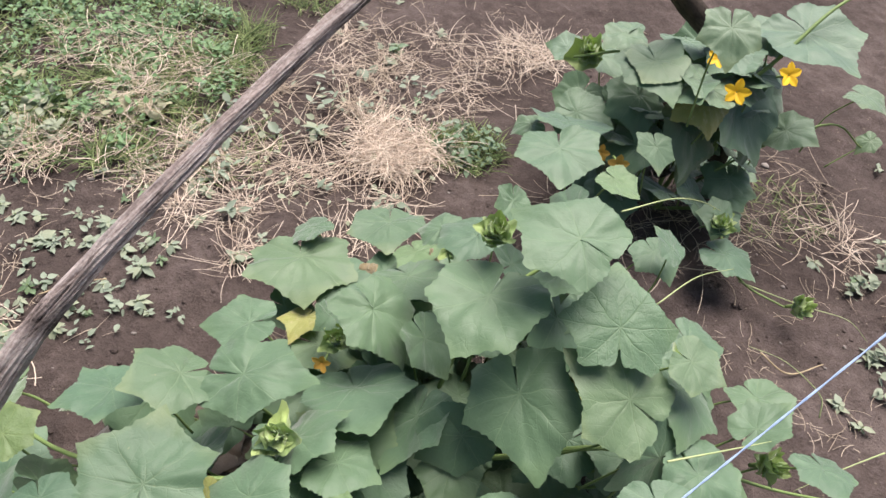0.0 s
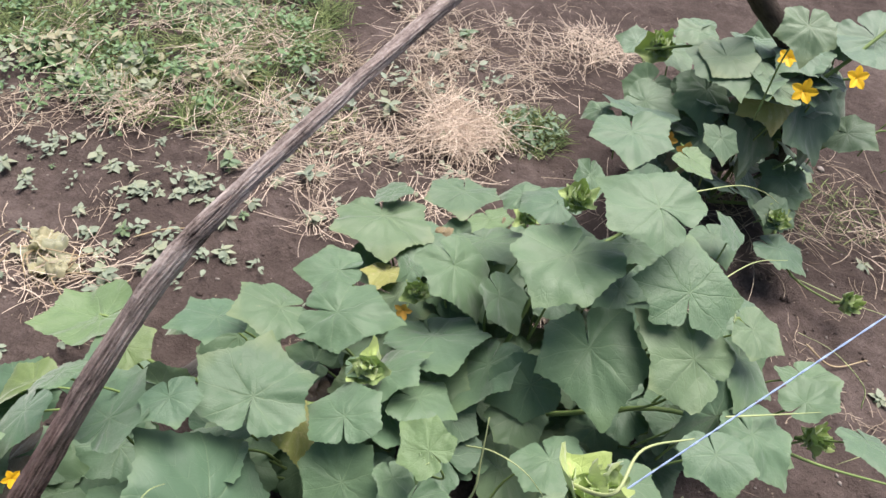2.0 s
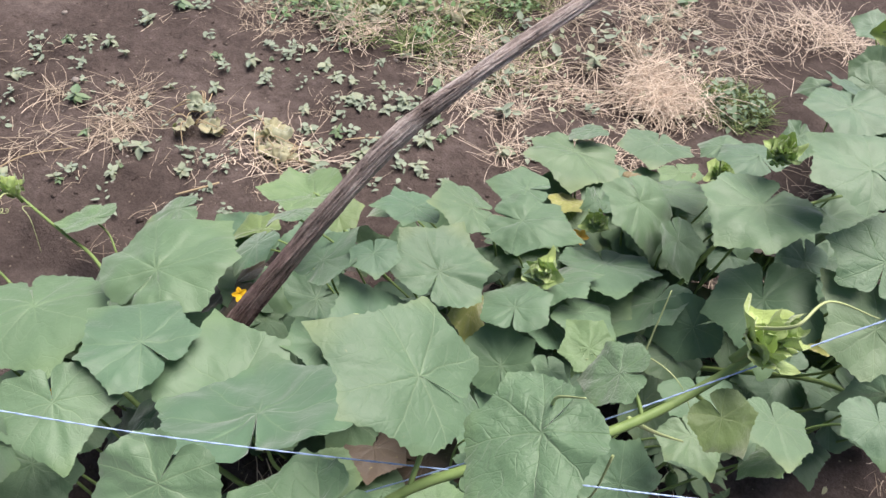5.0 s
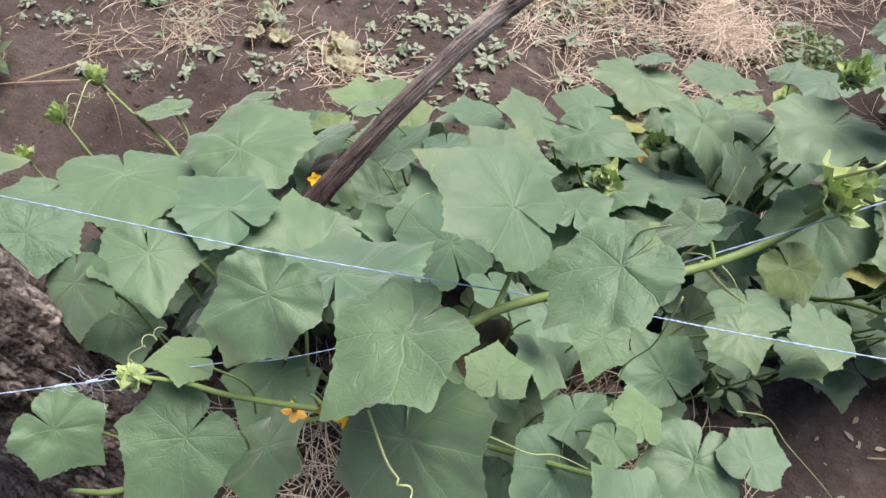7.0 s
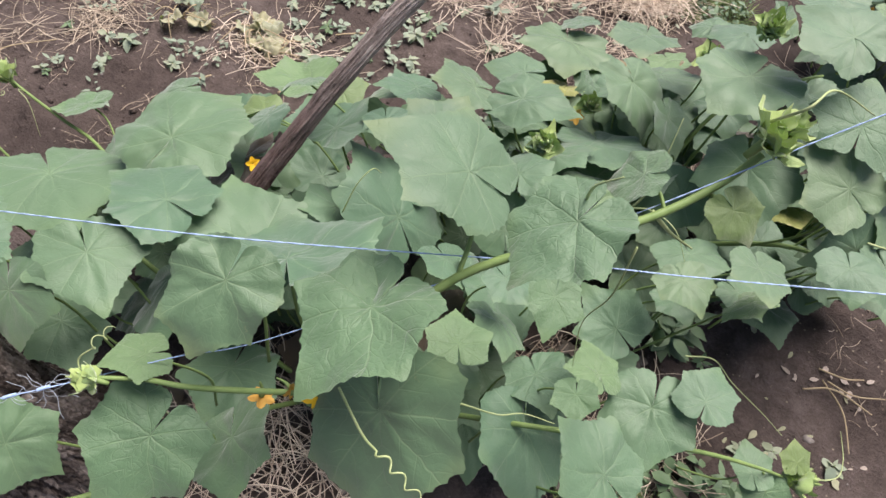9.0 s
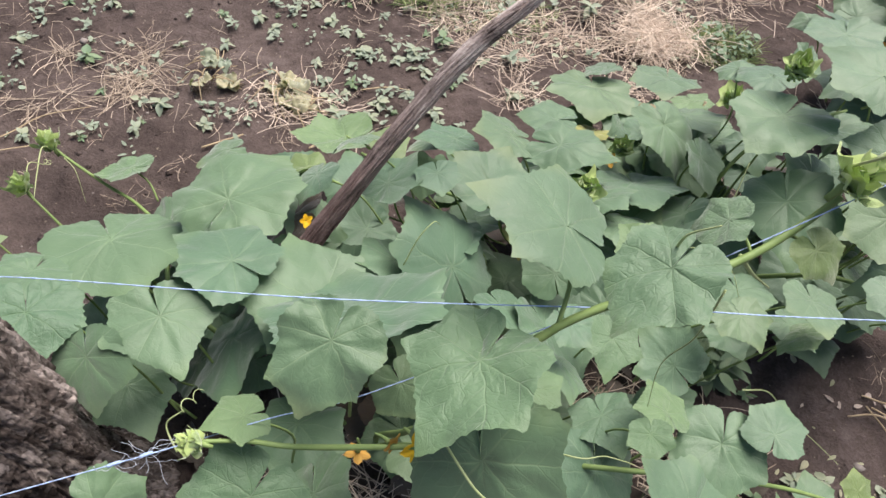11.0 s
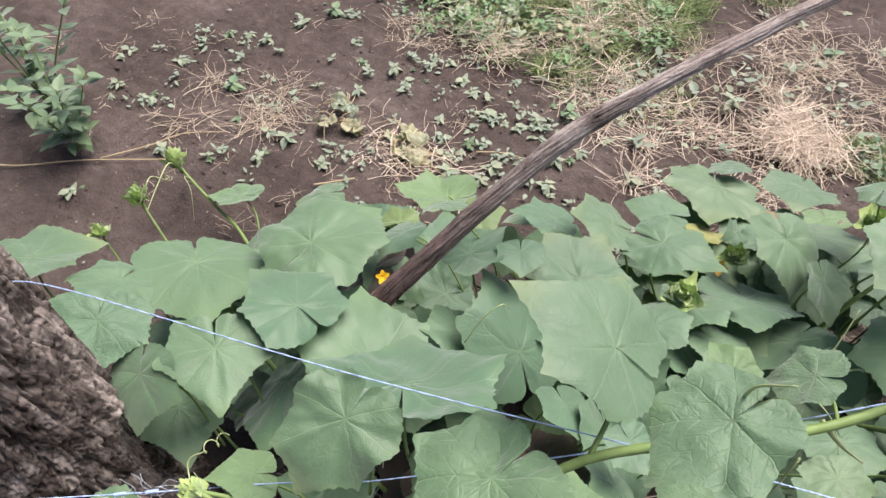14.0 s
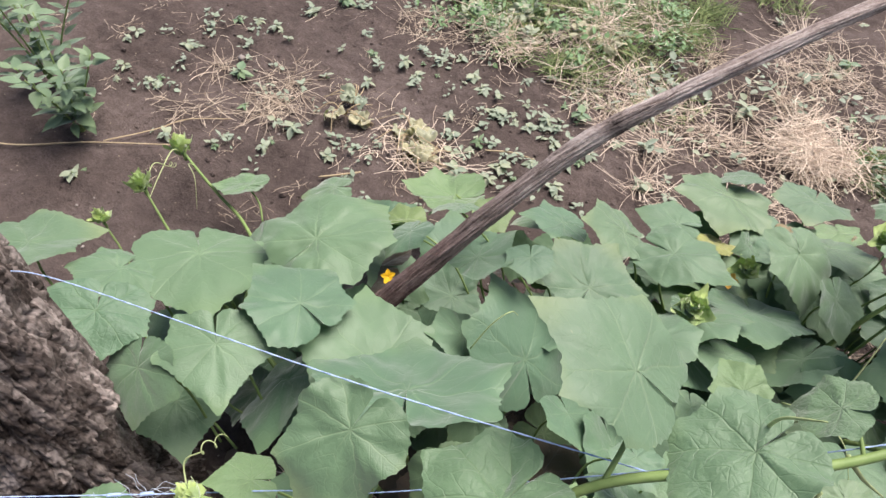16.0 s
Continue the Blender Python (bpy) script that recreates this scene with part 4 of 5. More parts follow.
def gherkin(plant, x, y, z, length, aim):
    """Young warty fruit with the dried flower at its end."""
    verts, faces = [], []
    n, m = 16, 14
    for j in range(n + 1):
        t = j / n
        rr = 0.24 * length * math.sin(math.pi * (0.06 + 0.9 * t)) ** 0.6
        for k in range(m):
            a = 2 * math.pi * k / m
            r = rr * (1 + 0.12 * noise.noise(Vector((math.cos(a) * 4, math.sin(a) * 4, t * 9))) + (0.12 if (j + k * 2) % 5 == 0 else 0.0))
            verts.append((r * math.cos(a), r * math.sin(a), -t * length))
    faces = [(j * m + k, j * m + (k + 1) % m, (j + 1) * m + (k + 1) % m, (j + 1) * m + k) for j in range(n) for k in range(m)]
    faces += [tuple(range(m)), tuple(n * m + k for k in reversed(range(m)))]
    g = mesh_ob("gherkin", verts, faces, RIND, plant)
    g.matrix_local = Matrix.Translation(plant.location).inverted() @ Matrix.Translation((x, y, z)) @ Vector(aim).to_track_quat("-Z", "Y").to_matrix().to_4x4()
    tube("fruit_stalk", [(0, 0, 0), (0.004, 0, 0.01), (0.01, 0.003, 0.022)], [0.0022, 0.0018, 0.0016], STEM, g, 6, 4)
    return g


gherkin(front, 0.165, 0.245, 0.23, 0.04, (0.25, -0.35, -0.9))

# stems
stem(front, [(-0.36, -0.02, 0.0), (-0.33, -0.08, 0.25), (-0.26, -0.14, 0.5), (-0.2, -0.15, 0.66), (-0.14, -0.085, 0.745), (-0.04, -0.02, 0.785), (0.01, 0.025, 0.79), (0.05, 0.07, 0.8), (0.07, 0.088, 0.83)], 0.0048, 0.0036)
stem(front, [(-0.36, -0.02, 0.0), (-0.3, -0.12, 0.35), (-0.22, -0.175, 0.585), (-0.345, -0.225, 0.595), (-0.4, -0.24, 0.6), (-0.445, -0.26, 0.61)], 0.0042, 0.0022)
stem(front, [(-0.36, -0.02, 0.0), (-0.55, -0.02, 0.2), (-0.75, 0.03, 0.26), (-0.87, 0.17, 0.17), (-1.0, 0.245, 0.135), (-1.09, 0.268, 0.135), (-1.2, 0.295, 0.145), (-1.243, 0.304, 0.165)], 0.005, 0.0028)
stem(front, [(-0.75, 0.03, 0.22), (-0.95, 0.08, 0.15), (-1.044, 0.108, 0.19), (-1.08, 0.118, 0.22), (-1.126, 0.131, 0.26)], 0.004, 0.002)
stem(front, [(-0.95, 0.08, 0.15), (-1.1, 0.04, 0.1), (-1.15, 0.046, 0.15), (-1.185, 0.053, 0.19)], 0.003, 0.0018)
stem(front, [(-0.36, -0.02, 0.0), (-0.42, -0.2, 0.3), (-0.42, -0.34, 0.5), (-0.5, -0.38, 0.46)], 0.005, 0.003)
stem(front, [(-0.36, -0.02, 0.0), (-0.15, -0.05, 0.25), (0.0, -0.05, 0.36), (0.2, 0.0, 0.36), (0.34, 0.06, 0.25), (0.44, 0.1, 0.16)], 0.005, 0.0025)
stem(middle, [(0.05, 0.55, 0.0), (0.0, 0.5, 0.15), (-0.1, 0.42, 0.25), (-0.25, 0.38, 0.3), (-0.45, 0.42, 0.26), (-0.6, 0.5, 0.2)], 0.006, 0.003)
stem(middle, [(0.05, 0.55, 0.0), (0.1, 0.6, 0.22), (0.15, 0.66, 0.36), (0.24, 0.7, 0.43), (0.3, 0.76, 0.42)], 0.005, 0.0025)
stem(middle, [(0.05, 0.55, 0.0), (0.2, 0.5, 0.15), (0.35, 0.47, 0.28), (0.5, 0.47, 0.24), (0.66, 0.45, 0.2), (0.8, 0.44, 0.18)], 0.006, 0.002)
stem(middle, [(0.05, 0.55, 0.0), (0.0, 0.7, 0.15), (-0.05, 0.82, 0.2), (-0.2, 0.9, 0.2)], 0.005, 0.002)
stem(far, [(0.66, 1.28, 0.0), (0.65, 1.3, 0.25), (0.6, 1.3, 0.4), (0.5, 1.35, 0.42), (0.38, 1.4, 0.36)], 0.006, 0.003)
stem(far, [(0.66, 1.28, 0.0), (0.72, 1.3, 0.3), (0.82, 1.33, 0.46), (0.95, 1.42, 0.55), (1.15, 1.5, 0.6)], 0.006, 0.003)
stem(far, [(0.66, 1.28, 0.0), (0.78, 1.2, 0.08), (0.78, 1.08, 0.07), (0.82, 1.0, 0.05), (0.9, 0.94, 0.05)], 0.005, 0.002)
stem(far, [(0.66, 1.28, 0.0), (0.85, 1.3, 0.2), (1.02, 1.33, 0.28), (1.15, 1.35, 0.2)], 0.004, 0.002)

leaf(middle, -0.045, 0.80, 0.262, 0.026, -30, 25, 160, material=DRYLEAF, fold=0.6, cup=0.5)
leaf(middle, -0.03, 0.78, 0.25, 0.022, 40, -25, 60, material=DRYLEAF, fold=0.6, cup=0.5)
leaf(middle, 0.075, 0.83, 0.285, 0.018, -35, 30, -60, material=DRYLEAF, fold=0.6, cup=0.5)
leaf(middle, -0.145, 0.688, 0.262, 0.052, 24, 12, 165, 0.9, stalk=0.09, material=YELLOW)
leaf(middle, -0.096, 0.655, 0.325, 0.036, 25, -30, 150, 0.9, stalk=0.1, material=QUILTED, fold=0.4)
leaf(middle, 0.04, 0.835, 0.285, 0.048, 10, 5, -150, 1.1, stalk=0.1, material=YOUNG)
leaf(far, 0.5, 1.2, 0.2, 0.04, -15, 10, 170, material=DRYLEAF, fold=0.3)

# growing tips
leaf(front, 0.066, 0.048, 0.795, 0.032, -22, 10, -125, material=LIME, root=(0.045, 0.062, 0.79))
leaf(front, 0.43, 0.115, 0.2, 0.032, 20, 10, 20, material=LIME, root=(0.42, 0.095, 0.165))
leaf(front, 0.4, 0.06, 0.17, 0.05, -18, 10, -150, material=YOUNG, root=(0.38, 0.078, 0.2))
shoot(front, 0.07, 0.088, 0.855, 0.033, (0.5, 0.35, 0.8))
shoot(front, -0.445, -0.262, 0.612, 0.021, (-0.9, -0.2, 0.3))
shoot(front, -1.243, 0.304, 0.17, 0.036, (-0.5, 0.2, 0.8))
shoot(front, -1.185, 0.053, 0.2, 0.026, (-0.5, 0.1, 0.8))
shoot(front, -1.126, 0.131, 0.27, 0.032, (-0.4, 0.1, 0.8))
shoot(front, 0.445, 0.1, 0.17, 0.04, (0.7, 0.1, 0.6))
shoot(middle, 0.15, 0.66, 0.55, 0.035, (0.1, -0.2, 0.9))
shoot(middle, -0.13, 0.41, 0.39, 0.035, (0.0, -0.3, 0.9))
shoot(middle, -0.078, 0.615, 0.31, 0.03, (0.0, -0.4, 0.9))
shoot(middle, 0.108, 0.8, 0.35, 0.034, (0.1, -0.3, 0.9))
shoot(middle, -0.03, 0.27, 0.43, 0.03, (0.2, -0.4, 0.9))
shoot(middle, 0.45, 0.55, 0.42, 0.03, (0.4, -0.3, 0.9))
shoot(middle, 0.62, 0.46, 0.27, 0.035, (0.6, -0.3, 0.7))
shoot(far, 0.42, 1.42, 0.36, 0.05, (-0.3, -0.3, 0.8))
shoot(far, 0.75, 1.1, 0.14, 0.04, (-0.2, -0.3, 0.9))
shoot(far, 0.92, 0.93, 0.07, 0.035, (0.6, -0.4, 0.6))

# flowers
flower(far, 0.69, 1.206, 0.437, 0.027, (-0.3, -0.8, 0.6))
flower(far, 0.787, 1.221, 0.478, 0.026, (0.1, -0.8, 0.7))
flower(far, 0.64, 1.246, 0.487, 0.022, (-0.4, -0.5, 0.6))
flower(far, 0.417, 1.0, 0.396, 0.022, (0.0, -0.9, 0.3), OLDPETAL)
flower(far, 0.40, 1.06, 0.37, 0.018, (-0.3, -0.7, 0.3), OLDPETAL)
flower(middle, -0.08, 0.64, 0.22, 0.02, (0.2, -0.9, 0.4))
flower(front, -0.565, 0.19, 0.36, 0.012, (0.6, -0.5, 0.6))
flower(front, -0.235, -0.185, 0.6, 0.021, (0.6, -0.5, 0.5))
flower(front, -0.295, -0.205, 0.575, 0.014, (0.1, -0.3, -0.9), OLDPETAL)
flower(front, -0.262, -0.195, 0.61, 0.012, (0.9, -0.2, 0.1), OLDPETAL)
flower(middle, -0.097, 0.57, 0.315, 0.016, (-0.2, -0.8, 0.4), OLDPETAL)
flower(front, -0.73, -0.055, 0.325, 0.018, (0.2, -0.9, 0.3))

# leaves in the shade below the canopy
SHADE = random.Random(5)


def understory(plant, x, y, rx, ry, turn, count, low, high):
    for px, py in scatter(x, y, rx, ry, count, int(1000 * (x + 7)), turn, 0.6):
        z = SHADE.uniform(low, high)
        # a few blades are dead brown, their dark colour adding to the gaps' shade
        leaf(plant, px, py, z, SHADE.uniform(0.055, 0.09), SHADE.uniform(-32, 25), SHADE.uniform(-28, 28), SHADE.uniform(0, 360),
             material=SHADE.choice((LEAF, LEAF, LEAF, WORN, YELLOW if SHADE.random() < 0.08 else LEAF, BROWNSHADELEAF if SHADE.random() < 0.5 else LEAF)), stalk=z * 0.7)


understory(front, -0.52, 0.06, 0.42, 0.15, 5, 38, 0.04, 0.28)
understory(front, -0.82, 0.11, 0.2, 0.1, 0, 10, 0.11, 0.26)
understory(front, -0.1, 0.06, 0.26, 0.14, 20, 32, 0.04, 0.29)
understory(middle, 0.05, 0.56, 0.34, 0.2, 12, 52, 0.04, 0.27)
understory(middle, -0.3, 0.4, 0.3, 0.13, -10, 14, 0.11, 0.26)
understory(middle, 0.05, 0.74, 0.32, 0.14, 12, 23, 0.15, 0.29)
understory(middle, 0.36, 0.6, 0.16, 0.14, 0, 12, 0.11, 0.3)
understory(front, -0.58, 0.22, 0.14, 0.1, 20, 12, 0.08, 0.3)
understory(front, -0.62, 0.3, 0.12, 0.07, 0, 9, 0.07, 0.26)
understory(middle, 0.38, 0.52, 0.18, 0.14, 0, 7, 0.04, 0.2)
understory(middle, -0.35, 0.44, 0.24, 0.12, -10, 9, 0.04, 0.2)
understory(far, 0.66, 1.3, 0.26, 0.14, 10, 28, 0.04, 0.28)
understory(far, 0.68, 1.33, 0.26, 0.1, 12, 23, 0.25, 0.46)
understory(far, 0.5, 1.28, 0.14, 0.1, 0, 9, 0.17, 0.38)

# tendrils
tendril(front, [(-0.21, -0.19, 0.655), (-0.172, -0.222, 0.66), (-0.153, -0.232, 0.662)], 0.0012, 0.004, 4)
tendril(front, [(0.0, 0.0, 0.76), (0.002, -0.008, 0.68), (-0.008, -0.004, 0.6), (0.008, -0.01, 0.5)], 0.0011)
tendril(front, [(-0.058, 0.008, 0.78), (-0.057, 0.0, 0.82), (-0.04, -0.01, 0.855)], 0.0016)
tendril(front, [(-0.15, -0.12, 0.5), (-0.11, -0.11, 0.505), (-0.06, -0.11, 0.52), (-0.03, -0.09, 0.5), (0.01, -0.08, 0.48)], 0.0013)
tendril(front, [(0.0, 0.02, 0.79), (0.03, 0.04, 0.745), (0.062, 0.062, 0.705)], 0.0022)
tendril(front, [(0.055, 0.09, 0.86), (0.07, 0.07, 0.905), (0.09, 0.1, 0.905), (0.14, 0.13, 0.87)], 0.0014)
tendril(front, [(-0.01, 0.15, 0.58), (0.01, 0.14, 0.67), (0.012, 0.16, 0.72), (0.012, 0.18, 0.755)], 0.0013)
tendril(middle, [(0.02, 0.28, 0.46), (0.05, 0.26, 0.5), (0.09, 0.24, 0.5), (0.13, 0.23, 0.44)], 0.0011)
tendril(front, [(-0.51, -0.25, 0.48), (-0.53, -0.23, 0.5), (-0.515, -0.212, 0.515)], 0.001, 0.006, 2)
tendril(far, [(0.38, 0.81, 0.46), (0.49, 0.88, 0.43), (0.58, 0.94, 0.37), (0.67, 1.01, 0.28)], 0.0014)
tendril(far, [(0.80, 1.0, 0.06), (0.94, 0.95, 0.05), (1.03, 0.91, 0.06), (1.09, 0.88, 0.02)], 0.0013)
tendril(middle, [(0.48, 0.74, 0.3), (0.57, 0.81, 0.3), (0.71, 0.92, 0.2)], 0.0014)
tendril(middle, [(0.38, 0.38, 0.45), (0.49, 0.42, 0.41), (0.57, 0.45, 0.38)], 0.0014)
tendril(middle, [(0.88, 0.66, 0.06), (0.87, 0.69, 0.1), (0.79, 0.73, 0.15), (0.69, 0.73, 0.2)], 0.0013)
tendril(front, [(0.19, 0.16, 0.32), (0.25, 0.2, 0.27), (0.31, 0.21, 0.2), (0.39, 0.2, 0.15), (0.42, 0.17, 0.16)], 0.0012)
tendril(middle, [(0.8, 0.48, 0.3), (0.74, 0.46, 0.28), (0.66, 0.43, 0.25)], 0.0013)
tendril(front, [(-0.36, 0.11, 0.45), (-0.345, 0.13, 0.5), (-0.33, 0.15, 0.52), (-0.325, 0.17, 0.49)], 0.0011)
tendril(front, [(0.44, 0.1, 0.17), (0.5, 0.12, 0.18), (0.53, 0.17, 0.15), (0.55, 0.25, 0.1)], 0.0012)
tendril(front, [(-1.235, 0.30, 0.15), (-1.22, 0.27, 0.2), (-1.17, 0.2, 0.22), (-1.12, 0.13, 0.23)], 0.0016)
tendril(front, [(-1.126, 0.131, 0.25), (-1.15, 0.18, 0.27), (-1.17, 0.22, 0.22)], 0.001, 0.005, 2)
tendril(front, [(-1.2, 0.295, 0.145), (-1.16, 0.26, 0.2), (-1.12, 0.24, 0.2), (-1.1, 0.21, 0.14)], 0.001)
tendril(front, [(-0.5, -0.2, 0.2), (-0.515, -0.2, 0.26), (-0.53, -0.19, 0.29)], 0.0011, 0.008, 2)

# stake of the far plant
stake = tube("stake", [(0.86, 1.42, 0.0), (0.80, 1.40, 0.3), (0.72, 1.37, 0.42), (0.57, 1.34, 0.555), (0.40, 1.30, 0.72)], [0.026, 0.026, 0.025, 0.024, 0.022], STAKE, None, 20, 10, 0.15, 2)
tagged(stake, "dark old wooden stake leaning among the far leaves", "stake")


# ---- twine knots ----
def knot(x, y, z, count, reach, seed):
    """Frayed ends of twine curling about a knot."""
    rnd = random.Random(seed)
    thing = empty("twine_knot", x, y, z)
    for _ in range(count):
        a, p = rnd.uniform(0, 6.3), Vector((0, 0, 0))
        pts = [p.copy()]
        d = Vector((math.cos(a), math.sin(a), rnd.uniform(-1.2, 0.9))).normalized()
        for k in range(rnd.randint(3, 6)):
            d = (d + Vector((rnd.uniform(-1, 1), rnd.uniform(-1, 1), rnd.uniform(-1, 0.9))) * 0.75).normalized()
            p = p + d * reach * rnd.uniform(0.12, 0.3)
            pts.append(p.copy())
        v, f, uv = tube_data(spline(pts, 4), 0.00028, 4)
        mesh_ob("fibre", v, f, FRAY, thing, uv)
    v, f, uv = tube_data(spline([(-0.005, -0.004, 0.0), (0.0, 0.0, 0.0012), (0.005, 0.004, 0.001)], 4), 0.0019, 8, 0.3, seed)
    mesh_ob("knot", v, f, TWINE, thing, uv)
    return tagged(thing, "frayed knot of blue-white twine on the string", "knot", "twine knots")


knot(-0.494, -0.283, 0.584, 11, 0.035, 1)
knot(-0.452, -0.254, 0.593, 6, 0.022, 2)
knot(-0.52, -0.302, 0.582, 5, 0.025, 3)


# ---- weeds ----
def ovate(size, rnd, width=0.42, n=9):
    """Small pointed oval leaf, base at the origin, tip along +y."""
    verts, faces, uvs = [], [], []
    droop, cup = rnd.uniform(0.1, 0.5), rnd.uniform(0.05, 0.25)
    for j in range(n):
        t = j / (n - 1)
        w = width * math.sin(math.pi * t ** 0.72) * (1 + (0.06 if j % 2 else -0.04)) * 0.5 + 0.008
        for k in (-1.0, -0.5, 0.0, 0.5, 1.0):
            verts.append((k * w * size, t * size, (cup * (abs(k) - 0.3) * w - droop * t * t * 0.5) * size))
            uvs.append((k * w, t))
    for j in range(n - 1):
        for k in range(4):
            o = j * 5 + k
            faces.append((o, o + 1, o + 6, o + 5))
    return verts, faces, uvs


def seedling(rnd, count, size, material):
    """Low weed: a short stem and a few pairs of leaves."""
    thing = empty("weed")
    h = size * rnd.uniform(0.5, 1.0)
    v, f, uv = tube_data(spline([(0, 0, -0.01), (0.1 * h, 0, 0.5 * h), (0.05 * h, 0.1 * h, h)], 4), size * 0.045, 5)
    mesh_ob("stem", v, f, STEM, thing, uv)
    for i in range(count):
        v, f, uv = ovate(size * rnd.uniform(0.5, 1.2), rnd, rnd.uniform(0.35, 0.75))
        b = mesh_ob("leaf", v, f, material, thing, uv)
        b.matrix_local = pose(0, 0, h * (0.35 + 0.65 * i / count), 0, 0, i * 137 + rnd.uniform(-25, 25)) @ pose(0, size * 0.08, 0, rnd.uniform(-22, 22), rnd.uniform(-22, 22))
    return tagged(thing, "small pale green weed seedling in the bare soil", "weed", "weed seedlings")


WEEDS = random.Random(21)
kinds = [seedling(WEEDS, c, s, m) for c, s, m in ((8, 0.024, PALEWEED), (10, 0.027, PALEWEED), (6, 0.022, PALEWEED), (12, 0.032, WEEDLEAF), (9, 0.025, WEEDLEAF), (11, 0.029, PALEWEED))]
SPOTS_A = [(-1.55, 1.08), (-1.49, 1.17), (-1.58, 0.94), (-1.5, 0.91), (-1.34, 0.97), (-1.25, 1.01), (-1.15, 1.03), (-1.09, 1.01), (-1.07, 1.11), (-1.04, 1.17), (-0.91, 1.09), (-0.86, 1.09),
           (-1.18, 0.89), (-0.92, 0.93), (-0.79, 0.88), (-0.77, 1.11), (-0.69, 1.08), (-0.68, 1.17), (-0.63, 1.01), (-1.27, 0.61), (-1.22, 0.62), (-1.23, 0.52), (-0.78, 0.75), (-0.7, 0.84)]
SPOTS_B = [(-0.55, 0.86), (-0.6, 1.23), (-0.53, 1.21), (-1.42, 1.33), (-1.88, 0.66), (-1.73, 0.72), (-1.69, 0.89), (-1.64, 0.93), (-1.53, 0.77), (-1.49, 0.7), (-1.48, 0.41), (-1.36, 0.46), (-1.54, 0.17),
           (-0.72, 1.02), (-0.83, 0.81), (-1.78, 0.53), (-1.65, 0.53), (-0.31, 2.0), (-0.06, 1.89), (-0.07, 2.19), (-0.83, 1.03), (-0.53, 1.03)]
SPOTS_C = [(-0.49, 1.12), (-0.37, 1.01), (0.02, 1.63), (-0.18, 2.01), (-0.08, 1.83), (0.08, 2.01), (0.97, 0.72), (1.0, 0.67), (1.09, 0.84), (1.14, 1.07), (1.05, 1.12), (1.37, 1.5), (-0.25, 1.96),
           (-0.25, 1.44), (-0.7, 0.78), (-1.08, 0.6), (-1.39, 0.61), (-0.87, 0.87), (0.47, 0.2), (0.59, 0.22), (0.41, 0.18), (0.31, 0.33), (1.2, 0.95), (1.12, 0.62), (1.25, 1.2), (1.05, 0.5)]
for i, (x, y) in enumerate(SPOTS_A + SPOTS_B + SPOTS_C):
    k = WEEDS.choice((0, 0, 0, 1, 1, 1, 2, 2, 2, 3, 4, 5, 5))
    s = WEEDS.uniform(0.7, 1.25)
    copy_thing(kinds[k], pose(x, y, height_at(x, y), 0, 0, WEEDS.uniform(0, 360)) @ Matrix.Scale(s, 4))
for x, y in SPOTS_A + SPOTS_B:
    for _ in range(WEEDS.choice((0, 1, 1, 2))):
        px, py = x + WEEDS.uniform(-0.06, 0.06), y + WEEDS.uniform(-0.05, 0.05)
        copy_thing(kinds[WEEDS.choice((0, 2, 2, 4, 5))], pose(px, py, height_at(px, py), WEEDS.uniform(-12, 12), WEEDS.uniform(-12, 12), WEEDS.uniform(0, 360)) @ Matrix.Scale(WEEDS.uniform(0.35, 0.8), 4))
for k, (x, y) in zip(kinds, ((-0.64, 0.9), (-0.96, 1.12), (-1.3, 0.85), (-0.62, 1.14), (0.24, 0.34), (-0.57, 0.95))):
    k.matrix_basis = pose(x, y, height_at(x, y))


def tall_weed(x, y, height, stems, seed):
    """Branching weed with toothed oval leaves in pairs."""
    rnd = random.Random(seed)
    thing = empty("tall_weed", x, y, height_at(x, y))
    for s in range(stems):
        a = 2 * math.pi * s / stems + rnd.uniform(-0.4, 0.4)
        lean = rnd.uniform(0.15, 0.5)
        h = height * rnd.uniform(0.7, 1.05)
        pts = [Vector((0, 0, -0.01)), Vector((math.cos(a) * lean * h * 0.4, math.sin(a) * lean * h * 0.4, h * 0.45)), Vector((math.cos(a) * lean * h, math.sin(a) * lean * h, h))]
        path = spline(pts, 10)
        v, f, uv = tube_data(path, [0.0035 - 0.002 * i / len(path) for i in range(len(path))], 6)
        br = mesh_ob("stem", v, f, STEM, thing, uv)
        for i in range(5, len(path)):
            for side in (0, 180):
                if rnd.random() < 0.5 and i < len(path) - 3:
                    continue
                top = (i - 5) / (len(path) - 5)
                v, f, uv = ovate(rnd.uniform(0.045, 0.075) * (1.0 - 0.35 * top), rnd, rnd.uniform(0.42, 0.58), 11)
                b = mesh_ob("leaf", v, f, TALLWEED, br, uv)
                b.matrix_local = Matrix.Translation(path[i]) @ pose(0, 0, 0, 0, 0, i * 88 + side + rnd.uniform(-20, 20)) @ pose(0, 0.006, 0, rnd.uniform(-10, 40), rnd.uniform(-15, 15))
    return tagged(thing, "tall leafy green weed standing in the soil", "weed")


tall_weed(-1.66, 0.29, 0.30, 5, 3)
tall_weed(0.225, 0.36, 0.13, 4, 9)
tall_weed(-1.86, 0.36, 0.34, 5, 4)

